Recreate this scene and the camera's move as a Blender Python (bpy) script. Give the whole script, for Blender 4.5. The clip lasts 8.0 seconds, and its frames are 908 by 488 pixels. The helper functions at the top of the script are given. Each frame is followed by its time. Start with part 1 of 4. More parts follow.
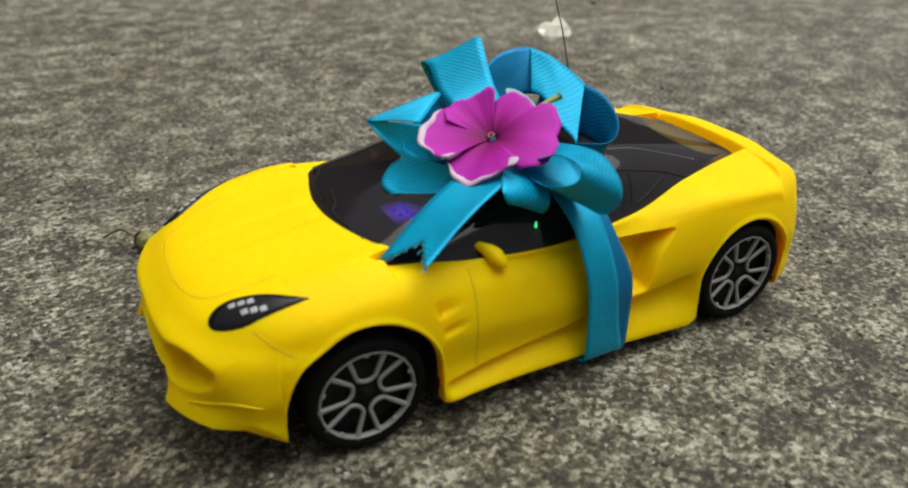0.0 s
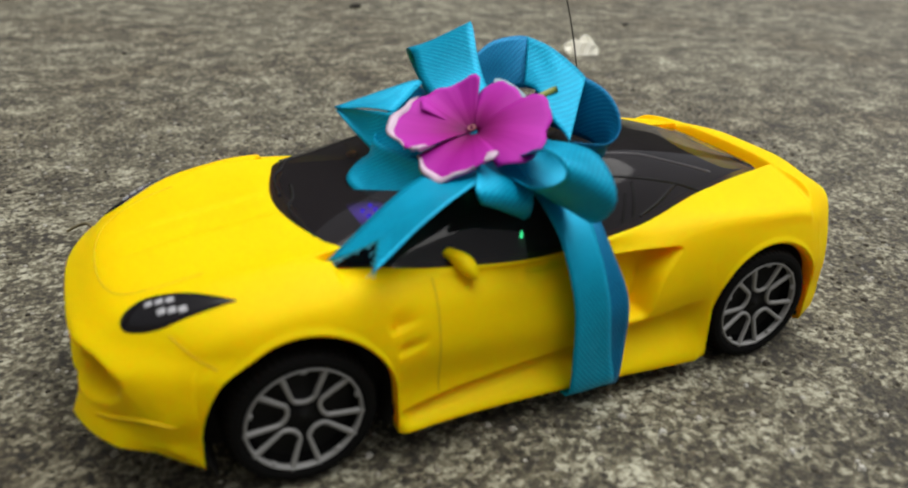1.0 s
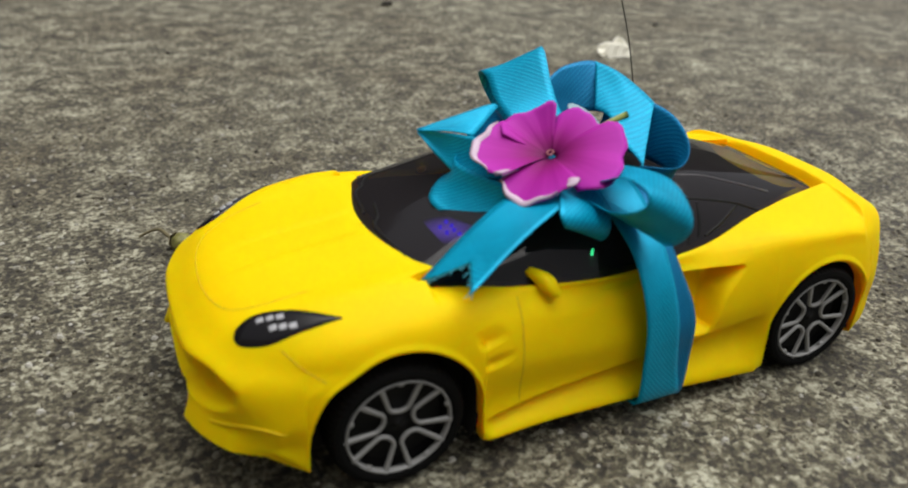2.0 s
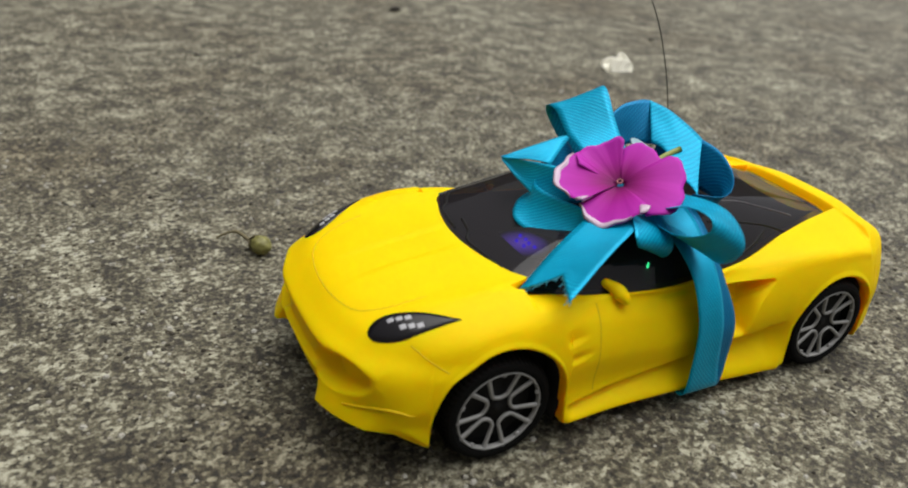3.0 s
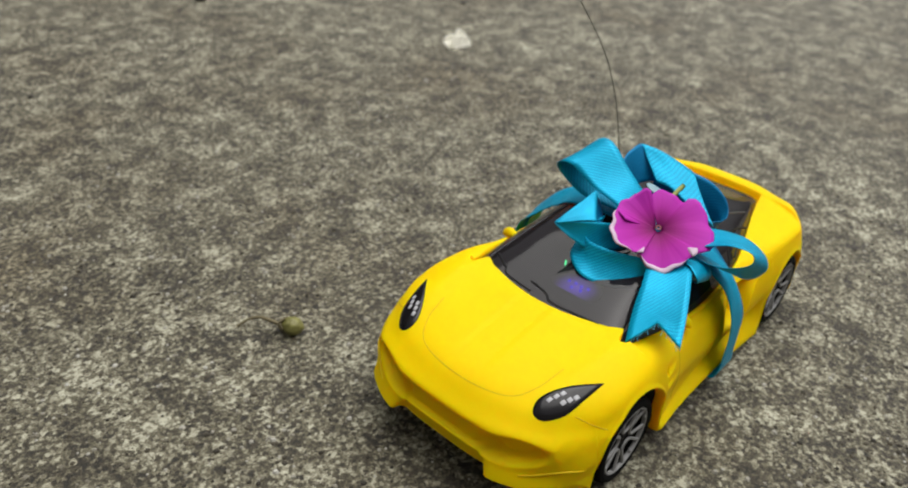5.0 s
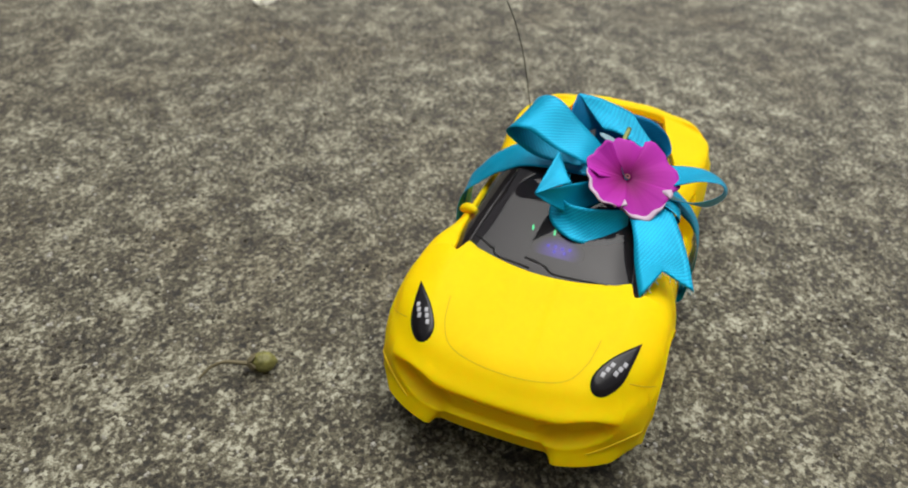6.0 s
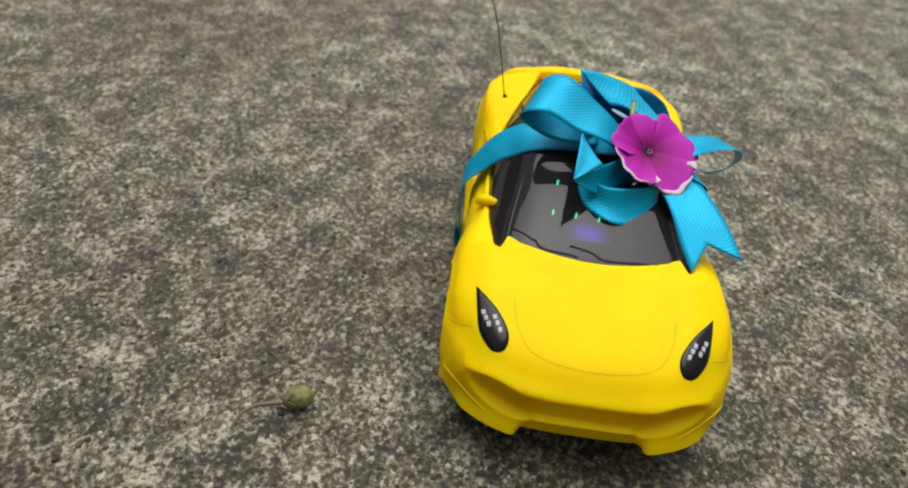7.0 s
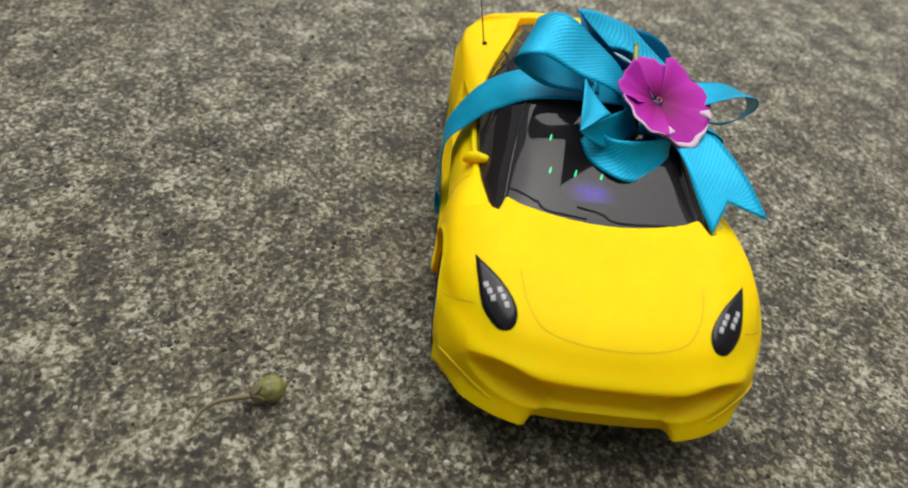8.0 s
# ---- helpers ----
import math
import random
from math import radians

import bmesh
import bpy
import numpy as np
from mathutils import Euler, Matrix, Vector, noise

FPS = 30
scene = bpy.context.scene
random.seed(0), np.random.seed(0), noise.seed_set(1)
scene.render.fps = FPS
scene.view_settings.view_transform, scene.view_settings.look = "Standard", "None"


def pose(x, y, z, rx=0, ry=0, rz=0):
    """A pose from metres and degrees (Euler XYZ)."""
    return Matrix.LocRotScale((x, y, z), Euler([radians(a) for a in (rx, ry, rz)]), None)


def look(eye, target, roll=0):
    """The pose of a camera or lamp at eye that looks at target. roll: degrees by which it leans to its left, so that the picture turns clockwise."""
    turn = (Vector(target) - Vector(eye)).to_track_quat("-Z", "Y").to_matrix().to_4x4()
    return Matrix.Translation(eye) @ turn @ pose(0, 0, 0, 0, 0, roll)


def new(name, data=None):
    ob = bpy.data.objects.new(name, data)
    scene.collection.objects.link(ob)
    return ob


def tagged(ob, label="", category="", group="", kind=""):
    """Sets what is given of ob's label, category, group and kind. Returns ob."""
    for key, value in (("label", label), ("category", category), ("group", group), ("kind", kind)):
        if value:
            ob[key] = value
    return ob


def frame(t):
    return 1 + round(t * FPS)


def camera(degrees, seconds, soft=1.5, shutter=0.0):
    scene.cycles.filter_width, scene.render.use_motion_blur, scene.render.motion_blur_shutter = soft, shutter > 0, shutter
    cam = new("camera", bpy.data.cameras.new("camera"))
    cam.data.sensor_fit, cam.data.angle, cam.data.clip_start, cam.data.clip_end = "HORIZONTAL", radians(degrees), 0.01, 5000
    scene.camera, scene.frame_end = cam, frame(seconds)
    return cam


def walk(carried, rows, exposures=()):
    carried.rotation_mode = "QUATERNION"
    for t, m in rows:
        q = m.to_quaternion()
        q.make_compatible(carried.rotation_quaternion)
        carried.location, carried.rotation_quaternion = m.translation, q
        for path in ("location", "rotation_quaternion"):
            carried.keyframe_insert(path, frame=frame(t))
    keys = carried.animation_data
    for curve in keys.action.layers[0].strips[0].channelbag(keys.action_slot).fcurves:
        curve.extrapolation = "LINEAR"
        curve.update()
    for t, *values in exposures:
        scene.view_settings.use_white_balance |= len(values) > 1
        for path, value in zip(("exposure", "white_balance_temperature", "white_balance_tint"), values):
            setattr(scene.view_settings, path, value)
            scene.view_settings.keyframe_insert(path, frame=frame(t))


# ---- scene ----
from mathutils.bvhtree import BVHTree

CM = 0.01
SOFT = 1.9
cam = camera(60.85, 8.0, soft=SOFT)
PATH = [
    (0, (-0.12104, -0.20414, 0.15442), (-0.01720, -0.01095, 0.03444), -0.24),
    (0.5, (-0.10694, -0.19623, 0.14936), (-0.00642, 0.00230, 0.03543), 1.72),
    (1, (-0.09505, -0.19060, 0.13497), (0.00136, 0.01127, 0.02336), 1.48),
    (1.5, (-0.10325, -0.19065, 0.13718), (-0.00758, 0.01249, 0.02726), 1.59),
    (2, (-0.11572, -0.18933, 0.14749), (-0.02267, 0.01203, 0.03218), 1.68),
    (2.2, (-0.12532, -0.19242, 0.15154), (-0.02996, 0.00748, 0.03558), 2.41),
    (3.3, (-0.17572, -0.20004, 0.17420), (-0.06956, -0.00665, 0.05659), 4.60),
    (3.5, (-0.18401, -0.19992, 0.17776), (-0.07469, -0.00822, 0.06028), 4.80),
    (4, (-0.21295, -0.18077, 0.19467), (-0.08655, -0.00406, 0.07099), 6.81),
    (4.5, (-0.23596, -0.15836, 0.21146), (-0.08752, -0.00885, 0.07689), 6.84),
    (4.7, (-0.24609, -0.14749, 0.21829), (-0.09201, -0.00405, 0.08343), 6.06),
    (5.8, (-0.28144, -0.05725, 0.23829), (-0.09915, 0.02908, 0.09058), 1.74),
    (6, (-0.28086, -0.04030, 0.23540), (-0.09271, 0.02361, 0.08370), 3.55),
    (6.5, (-0.27789, 0.01621, 0.21898), (-0.08434, 0.03964, 0.06249), 6.90),
    (7, (-0.27754, 0.04529, 0.22912), (-0.08308, 0.05095, 0.07211), 7.17),
    (7.5, (-0.24816, 0.07147, 0.20874), (-0.05772, 0.05018, 0.04817), 9.00),
    (8, (-0.25087, 0.06231, 0.20100), (-0.06076, 0.04735, 0.03934), 9.96),
]
# a small aperture close to its subject: the far slab is out of focus
cam.data.dof.use_dof = True
cam.data.dof.focus_distance, cam.data.dof.aperture_fstop = 0.28, 12.0
walk(cam, [(t, look(eye, target, roll)) for t, eye, target, roll in PATH])

# ---------------------------------------------------------------- light: bright overcast sky
world = bpy.data.worlds.new("overcast_sky")
scene.world = world
world.use_nodes = True
wn, wl = world.node_tree.nodes, world.node_tree.links
sky = wn.new("ShaderNodeTexSky")
sky.sky_type = "NISHITA"
sky.sun_disc = False
sky.sun_elevation = radians(75)
sky.sun_rotation = radians(94)
sky.air_density, sky.dust_density, sky.ozone_density = 1.0, 6.0, 1.0
hsv = wn.new("ShaderNodeHueSaturation")
hsv.inputs["Saturation"].default_value = 0.25
wl.new(sky.outputs[0], hsv.inputs["Color"])
wl.new(hsv.outputs[0], wn["Background"].inputs["Color"])
wn["Background"].inputs["Strength"].default_value = 0.062
sun_data = bpy.data.lights.new("sun", "SUN")
sun_data.energy, sun_data.angle, sun_data.color = 1.95, radians(70), (1.0, 0.985, 0.95)
sun = new("sun", sun_data)
sun.matrix_world = look((0.8, -0.05, 3.0), (0, 0, 0))
scene.view_settings.exposure = 0.56


# ---------------------------------------------------------------- small tools
def part(name, bm, material, parent=None, label="", smooth=True, scale=CM):
    """Links a bmesh, drawn in centimetres, as one mesh object."""
    me = bpy.data.meshes.new(name)
    if scale != 1:
        bmesh.ops.scale(bm, vec=(scale,) * 3, verts=bm.verts)
    bm.to_mesh(me)
    bm.free()
    me.materials.append(material)
    if smooth:
        me.shade_smooth()
    ob = new(name, me)
    if parent:
        ob.parent = parent
    if label:
        ob["label"] = label
    return ob


def curve(x, *pairs):
    """A smooth design curve through (x, value) pairs (monotone cubic)."""
    p = sorted(pairs)
    xs, ys = [a for a, _ in p], [b for _, b in p]
    if x <= xs[0]:
        return ys[0]
    if x >= xs[-1]:
        return ys[-1]
    n = len(xs)
    d = [(ys[i + 1] - ys[i]) / (xs[i + 1] - xs[i]) for i in range(n - 1)]
    m = [d[0]] + [0 if d[i - 1] * d[i] <= 0 else 2 * d[i - 1] * d[i] / (d[i - 1] + d[i]) for i in range(1, n - 1)] + [d[-1]]
    i = max(k for k in range(n - 1) if xs[k] <= x)
    h = xs[i + 1] - xs[i]
    t = (x - xs[i]) / h
    return ((1 + 2 * t) * (1 - t) ** 2 * ys[i] + t * (1 - t) ** 2 * h * m[i] + t * t * (3 - 2 * t) * ys[i + 1] + t * t * (t - 1) * h * m[i + 1])


def step(a, b, x):
    t = min(1.0, max(0.0, (x - a) / (b - a)))
    return t * t * (3 - 2 * t)


def spline(points, n):
    """n + 1 points along a smooth line through the given ones, spaced by knot."""
    pts = [Vector(p) for p in points]
    out = []
    for k in range(n + 1):
        s = k / n * (len(pts) - 1)
        i = min(int(s), len(pts) - 2)
        t = s - i
        a, b = pts[i], pts[i + 1]
        z = pts[i - 1] if i else a * 2 - b
        c = pts[i + 2] if i + 2 < len(pts) else b * 2 - a
        out.append(0.5 * (2 * a + (b - z) * t + (2 * z - 5 * a + 4 * b - c) * t * t + (3 * a - z - 3 * b + c) * t ** 3))
    return out


def grid_faces(bm, rows, close=False):
    """Quads between rows of vertices."""
    for a, b in zip(rows, rows[1:]):
        n = len(a)
        for i in range(n if close else n - 1):
            j = (i + 1) % n
            q = [a[i], b[i], b[j], a[j]]
            if len(set(q)) == 4:
                bm.faces.new(q)
            elif len(set(q)) == 3:
                bm.faces.new(list(dict.fromkeys(q)))


def tube(bm, line, radius, sides=8):
    """A round tube along a line; radius is a number or a function of 0..1."""
    pts = [Vector(p) for p in line]
    rows, side = [], None
    for i, p in enumerate(pts):
        d = (pts[min(i + 1, len(pts) - 1)] - pts[max(i - 1, 0)]).normalized()
        if side is None:
            side = d.orthogonal().normalized()
        side = (side - d * side.dot(d)).normalized()
        up = d.cross(side)
        r = radius(i / (len(pts) - 1)) if callable(radius) else radius
        rows.append([bm.verts.new(p + (side * math.cos(a) + up * math.sin(a)) * r) for a in (2 * math.pi * k / sides for k in range(sides))])
    grid_faces(bm, rows, True)
    bm.faces.new(list(reversed(rows[0])))
    bm.faces.new(rows[-1])


def lathe(bm, profile, sides=48, centre=(0, 0, 0)):
    """A turned shape about the y axis through centre; profile of (radius, y)."""
    c = Vector(centre)
    rows = [[bm.verts.new(c + Vector((r * math.cos(a), y, r * math.sin(a)))) for a in (2 * math.pi * k / sides for k in range(sides))] for r, y in profile]
    grid_faces(bm, rows, True)
    return rows


# ---------------------------------------------------------------- materials
def material(name, base, rough=0.5, metal=0.0, **extra):
    m = bpy.data.materials.new(name)
    m.use_nodes = True
    b = m.node_tree.nodes["Principled BSDF"]
    b.inputs["Base Color"].default_value = (*base, 1)
    b.inputs["Roughness"].default_value = rough
    b.inputs["Metallic"].default_value = metal
    for key, value in extra.items():
        b.inputs[key.replace("_", " ")].default_value = value
    return m


def nodes_of(m):
    t = m.node_tree
    return t, t.nodes["Principled BSDF"]


def noise_node(t, scale, detail=4.0, rough=0.55, coord=None):
    if coord is None:
        coord = t.nodes.new("ShaderNodeTexCoord").outputs["Object"]
    n = t.nodes.new("ShaderNodeTexNoise")
    n.inputs["Scale"].default_value, n.inputs["Detail"].default_value, n.inputs["Roughness"].default_value = scale, detail, rough
    t.links.new(coord, n.inputs["Vector"])
    return n


def ramp(t, source, *stops):
    r = t.nodes.new("ShaderNodeValToRGB")
    e = r.color_ramp.elements
    while len(e) < len(stops):
        e.new(0.5)
    for el, (pos, col) in zip(e, stops):
        el.position, el.color = pos, (*col, 1) if len(col) == 3 else col
    t.links.new(source, r.inputs[0])
    return r


def mix(t, kind, fac, a, b):
    m = t.nodes.new("ShaderNodeMix")
    m.data_type, m.blend_type = "RGBA", kind
    if isinstance(fac, (int, float)):
        m.inputs[0].default_value = fac
    else:
        t.links.new(fac, m.inputs[0])
    for slot, v in ((6, a), (7, b)):
        if isinstance(v, tuple):
            m.inputs[slot].default_value = (*v, 1)
        else:
            t.links.new(v, m.inputs[slot])
    return m.outputs[2]


def bump(t, b, height, strength, distance):
    n = t.nodes.new("ShaderNodeBump")
    n.inputs["Strength"].default_value, n.inputs["Distance"].default_value = strength, distance
    t.links.new(height, n.inputs["Height"])
    t.links.new(n.outputs[0], b.inputs["Normal"])


yellow = material("yellow_plastic", (0.86, 0.60, 0.003), 0.55, **{"Specular_IOR_Level": 0.08})
t, b = nodes_of(yellow)
n1 = noise_node(t, 30, 3)
r = ramp(t, n1.outputs[0], (0.3, (0.82, 0.555, 0.0)), (0.7, (0.86, 0.585, 0.0)))
t.links.new(r.outputs[0], b.inputs["Base Color"])
# light travels a little way inside the plastic, red furthest
b.subsurface_method = "BURLEY"
b.inputs["Subsurface Weight"].default_value = 0.5
b.inputs["Subsurface Radius"].default_value = (1.0, 0.12, 0.01)
b.inputs["Subsurface Scale"].default_value = 0.011
n2 = noise_node(t, 900, 2)
bump(t, b, n2.outputs[0], 0.12, 0.0003)

canopy_glass = material("dark_tinted_plastic", (0.016, 0.014, 0.0155), 0.06, **{"Specular_IOR_Level": 0.27})
t, b = nodes_of(canopy_glass)
clear = t.nodes.new("ShaderNodeBsdfTransparent")
tint = t.nodes.new("ShaderNodeMixShader")
tint.inputs[0].default_value = 0.10
t.links.new(b.outputs[0], tint.inputs[1])
t.links.new(clear.outputs[0], tint.inputs[2])
t.links.new(tint.outputs[0], t.nodes["Material Output"].inputs[0])
tyre_rubber = material("black_rubber", (0.005, 0.005, 0.005), 0.8, **{"Specular_IOR_Level": 0.08})
ridge_grey = material("grey_moulding", (0.06, 0.055, 0.058), 0.3)
matte_black = material("matte_black_plastic", (0.006, 0.006, 0.006), 0.6, **{"Specular_IOR_Level": 0.2})
silver = material("silver_paint", (0.27, 0.27, 0.265), 0.5, 0.1)
lamp_black = material("glossy_black_plastic", (0.008, 0.007, 0.008), 0.22, **{"Specular_IOR_Level": 0.35})
lamp_white = material("white_paint", (0.42, 0.42, 0.44), 0.4)
wire_metal = material("dark_wire", (0.10, 0.095, 0.09), 0.4, 0.8)

concrete = material("weathered_concrete", (0.15, 0.14, 0.12), 0.62, **{"Specular_IOR_Level": 0.75})
t, b = nodes_of(concrete)
grain = noise_node(t, 430, 6, 0.72)
patch = noise_node(t, 48, 6, 0.7)
stain = noise_node(t, 6, 5, 0.65)
warp = noise_node(t, 500, 2, 0.5)


def math_node(t, op, a, c):
    m = t.nodes.new("ShaderNodeMath")
    m.operation = op
    for slot, v in ((0, a), (1, c)):
        if isinstance(v, (int, float)):
            m.inputs[slot].default_value = v
        else:
            t.links.new(v, m.inputs[slot])
    return m.outputs[0]


co = t.nodes.new("ShaderNodeTexCoord").outputs["Object"]
push = t.nodes.new("ShaderNodeVectorMath")
push.operation = "MULTIPLY_ADD"
t.links.new(warp.outputs["Color"], push.inputs[0])
push.inputs[1].default_value = (0.0022, 0.0022, 0.0022)
t.links.new(co, push.inputs[2])
grits = t.nodes.new("ShaderNodeTexVoronoi")
grits.inputs["Scale"].default_value = 620
t.links.new(push.outputs[0], grits.inputs["Vector"])
cell = t.nodes.new("ShaderNodeSeparateColor")
t.links.new(grits.outputs["Color"], cell.inputs[0])
level = math_node(t, "ADD", grain.outputs[0], math_node(t, "MULTIPLY", math_node(t, "SUBTRACT", patch.outputs[0], 0.5), 0.85))
level = math_node(t, "ADD", level, math_node(t, "MULTIPLY", math_node(t, "SUBTRACT", cell.outputs[0], 0.5), 0.24))
flecks = t.nodes.new("ShaderNodeTexVoronoi")
flecks.inputs["Scale"].default_value = 430
t.links.new(push.outputs[0], flecks.inputs["Vector"])
fleck = t.nodes.new("ShaderNodeSeparateColor")
t.links.new(flecks.outputs["Color"], fleck.inputs[0])
level = math_node(t, "ADD", level, math_node(t, "MULTIPLY", math_node(t, "GREATER_THAN", fleck.outputs[1], 0.92), 0.13))
level = math_node(t, "SUBTRACT", level, math_node(t, "MULTIPLY", math_node(t, "GREATER_THAN", fleck.outputs[2], 0.92), 0.11))
c1 = ramp(t, level, (0.29, (0.012, 0.0095, 0.005)), (0.43, (0.056, 0.047, 0.028)), (0.54, (0.150, 0.137, 0.092)), (0.73, (0.47, 0.46, 0.375)))
c3 = ramp(t, stain.outputs[0], (0.34, (0.62, 0.54, 0.40)), (0.50, (0.90, 0.88, 0.79)), (0.68, (1.22, 1.22, 1.15)))
m2 = mix(t, "MULTIPLY", 1.0, c1.outputs[0], c3.outputs[0])
t.links.new(m2, b.inputs["Base Color"])
bump(t, b, level, 0.9, 0.002)


def woven(name, base):
    m = material(name, base, 0.42, 0.3, **{"Specular_IOR_Level": 0.2})
    t, b = nodes_of(m)
    uv = t.nodes.new("ShaderNodeTexCoord").outputs["UV"]
    waves = []
    for axis, scale in (("DIAGONAL", 6.4), ("Y", 9.0)):
        w = t.nodes.new("ShaderNodeTexWave")
        w.wave_type, w.bands_direction = "BANDS", axis
        w.inputs["Scale"].default_value, w.inputs["Distortion"].default_value = scale, 1.6
        w.inputs["Detail"].default_value, w.inputs["Detail Scale"].default_value = 2.0, 3.0
        t.links.new(uv, w.inputs["Vector"])
        waves.append(w.outputs["Fac"])
    add = math_node(t, "MULTIPLY", waves[0], waves[1])
    bump(t, b, add, 0.28, 0.0003)
    big = noise_node(t, 60, 3)
    r = ramp(t, big.outputs[0], (0.3, tuple(0.85 * v for v in base)), (0.7, tuple(min(1, 1.1 * v) for v in base)))
    # weave pattern; its brighter threads include satin glints put into the colour
    r2 = ramp(t, add, (0.05, (0.58, 0.79, 0.86)), (0.55, (2.5, 1.26, 1.16)))
    t.links.new(mix(t, "MULTIPLY", 1.0, r.outputs[0], r2.outputs[0]), b.inputs["Base Color"])
    return m


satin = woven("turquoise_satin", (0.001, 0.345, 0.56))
# darker copy of the satin, with shade put into its colour
satin_shade = woven("shaded_ribbon_copy", (0.001, 0.17, 0.36))
thread_pale = material("pale_thread", (0.06, 0.42, 0.56), 0.6)
petal_pink = material("magenta_petal", (0.55, 0.02, 0.50), 0.6, **{"Specular_IOR_Level": 0.2})
t, b = nodes_of(petal_pink)
uvc = t.nodes.new("ShaderNodeTexCoord").outputs["UV"]
sep = t.nodes.new("ShaderNodeSeparateXYZ")
t.links.new(uvc, sep.inputs[0])
r = ramp(t, sep.outputs[1], (0.0, (0.10, 0.0, 0.05)), (0.22, (0.22, 0.002, 0.13)), (0.55, (0.36, 0.008, 0.28)), (1.0, (0.43, 0.022, 0.38)))
w = t.nodes.new("ShaderNodeTexWave")
w.inputs["Scale"].default_value, w.inputs["Distortion"].default_value = 3.0, 1.5
t.links.new(uvc, w.inputs["Vector"])
r2 = ramp(t, w.outputs["Fac"], (0.0, (0.80, 0.72, 0.85)), (0.35, (1.0, 1.0, 1.0)))
t.links.new(mix(t, "MULTIPLY", 0.14, r.outputs[0], r2.outputs[0]), b.inputs["Base Color"])
bump(t, b, w.outputs["Fac"], 0.05, 0.0004)
petal_back = material("pale_pink_petal", (0.55, 0.42, 0.53), 0.5)
stem_green = material("green_stem", (0.27, 0.31, 0.06), 0.5)

# ---------------------------------------------------------------- ground
def ground_height(x, y):
    """Gentle unevenness of the slab, in centimetres."""
    r = math.hypot(x, y)
    v = 0.10 * noise.noise(Vector((x * 0.07, y * 0.07, 0.3))) * step(6, 20, r)
    return v


def build_ground():
    bm = bmesh.new()
    ticks = [i * 0.9 for i in range(-56, 57)]
    far = [55, 62, 75, 100, 150, 300, 800, 3000, 20000, 200000]
    line = [-f for f in reversed(far)] + ticks + far
    rows = [[bm.verts.new((x, y, ground_height(x, y) if abs(x) < 52 and abs(y) < 52 else 0)) for x in line] for y in line]
    grid_faces(bm, rows)
    bmesh.ops.recalc_face_normals(bm, faces=bm.faces)
    ob = part("ground", bm, concrete)
    tagged(ob, "weathered grey concrete slab with rough speckled surface", "ground", kind="structure")


build_ground()


def build_grit():
    """Loose and half-sunk sand grains of the worn slab round the car."""
    rng = random.Random(7)
    verts, faces = [], []
    for _ in range(9000):
        x, y = rng.uniform(-24, 24), rng.uniform(-18, 30)
        r = rng.choice((0.05, 0.06, 0.07, 0.09, 0.12)) * rng.uniform(0.8, 1.3)
        z, turn, squash = ground_height(x, y), rng.uniform(0, 6.3), rng.uniform(0.35, 0.7)
        n = len(verts)
        for k in range(5):
            a = turn + k * 1.2566 + rng.uniform(-0.3, 0.3)
            verts.append(((x + r * math.cos(a)) * CM, (y + r * rng.uniform(0.7, 1.1) * math.sin(a)) * CM, (z - 0.01) * CM))
        for k in range(4):
            a = turn + k * 1.5708
            verts.append(((x + 0.55 * r * math.cos(a)) * CM, (y + 0.55 * r * math.sin(a)) * CM, (z + squash * r) * CM))
        faces += [(n, n + 1, n + 6, n + 5), (n + 1, n + 2, n + 6), (n + 2, n + 3, n + 7, n + 6), (n + 3, n + 4, n + 8, n + 7), (n + 4, n, n + 5, n + 8), (n + 5, n + 6, n + 7, n + 8)]
    me = bpy.data.meshes.new("grit")
    me.from_pydata(verts, [], faces)
    me.materials.append(grit_stone)
    tagged(new("grit", me), "loose pale and dark sand grains on the concrete", "grit", kind="stuff")


grit_stone = material("sand_grains", (0.2, 0.18, 0.14), 0.7)
t, b = nodes_of(grit_stone)
r = ramp(t, t.nodes.new("ShaderNodeNewGeometry").outputs["Random Per Island"], (0.0, (0.02, 0.016, 0.01)), (0.35, (0.08, 0.068, 0.045)), (0.7, (0.20, 0.185, 0.14)), (1.0, (0.42, 0.41, 0.36)))
t.links.new(r.outputs[0], b.inputs["Base Color"])
build_grit()

# ---------------------------------------------------------------- the toy car (front towards -x), in centimetres
car = tagged(new("toy_car"), "yellow plastic remote-control sports car tied with a ribbon", "toy car")
FRONT_HUB, REAR_HUB = (-6.44, 1.88, 2.22), (7.3, 1.8, 1.98)
TYRE = 1.82
NOSE, TAIL = -9.6, 10.1


def plan_w(x):
    return curve(x, (-9.6, 4.82), (-9, 4.99), (-7.5, 5.23), (-5, 5.2), (-2, 5.0), (1, 4.95), (4, 5.07), (7, 5.27), (9, 5.12), (10.1, 4.75))


def belt_y(x):
    return curve(x, (-5.3, 3.66), (-3, 4.02), (0, 4.15), (3, 3.95), (6, 3.2), (9, 2.3))


def belt_z(x):
    return curve(x, (-5.3, 4.9), (-4, 4.8), (-3, 4.68), (0, 4.45), (3, 4.62), (6, 4.95), (9, 4.95))


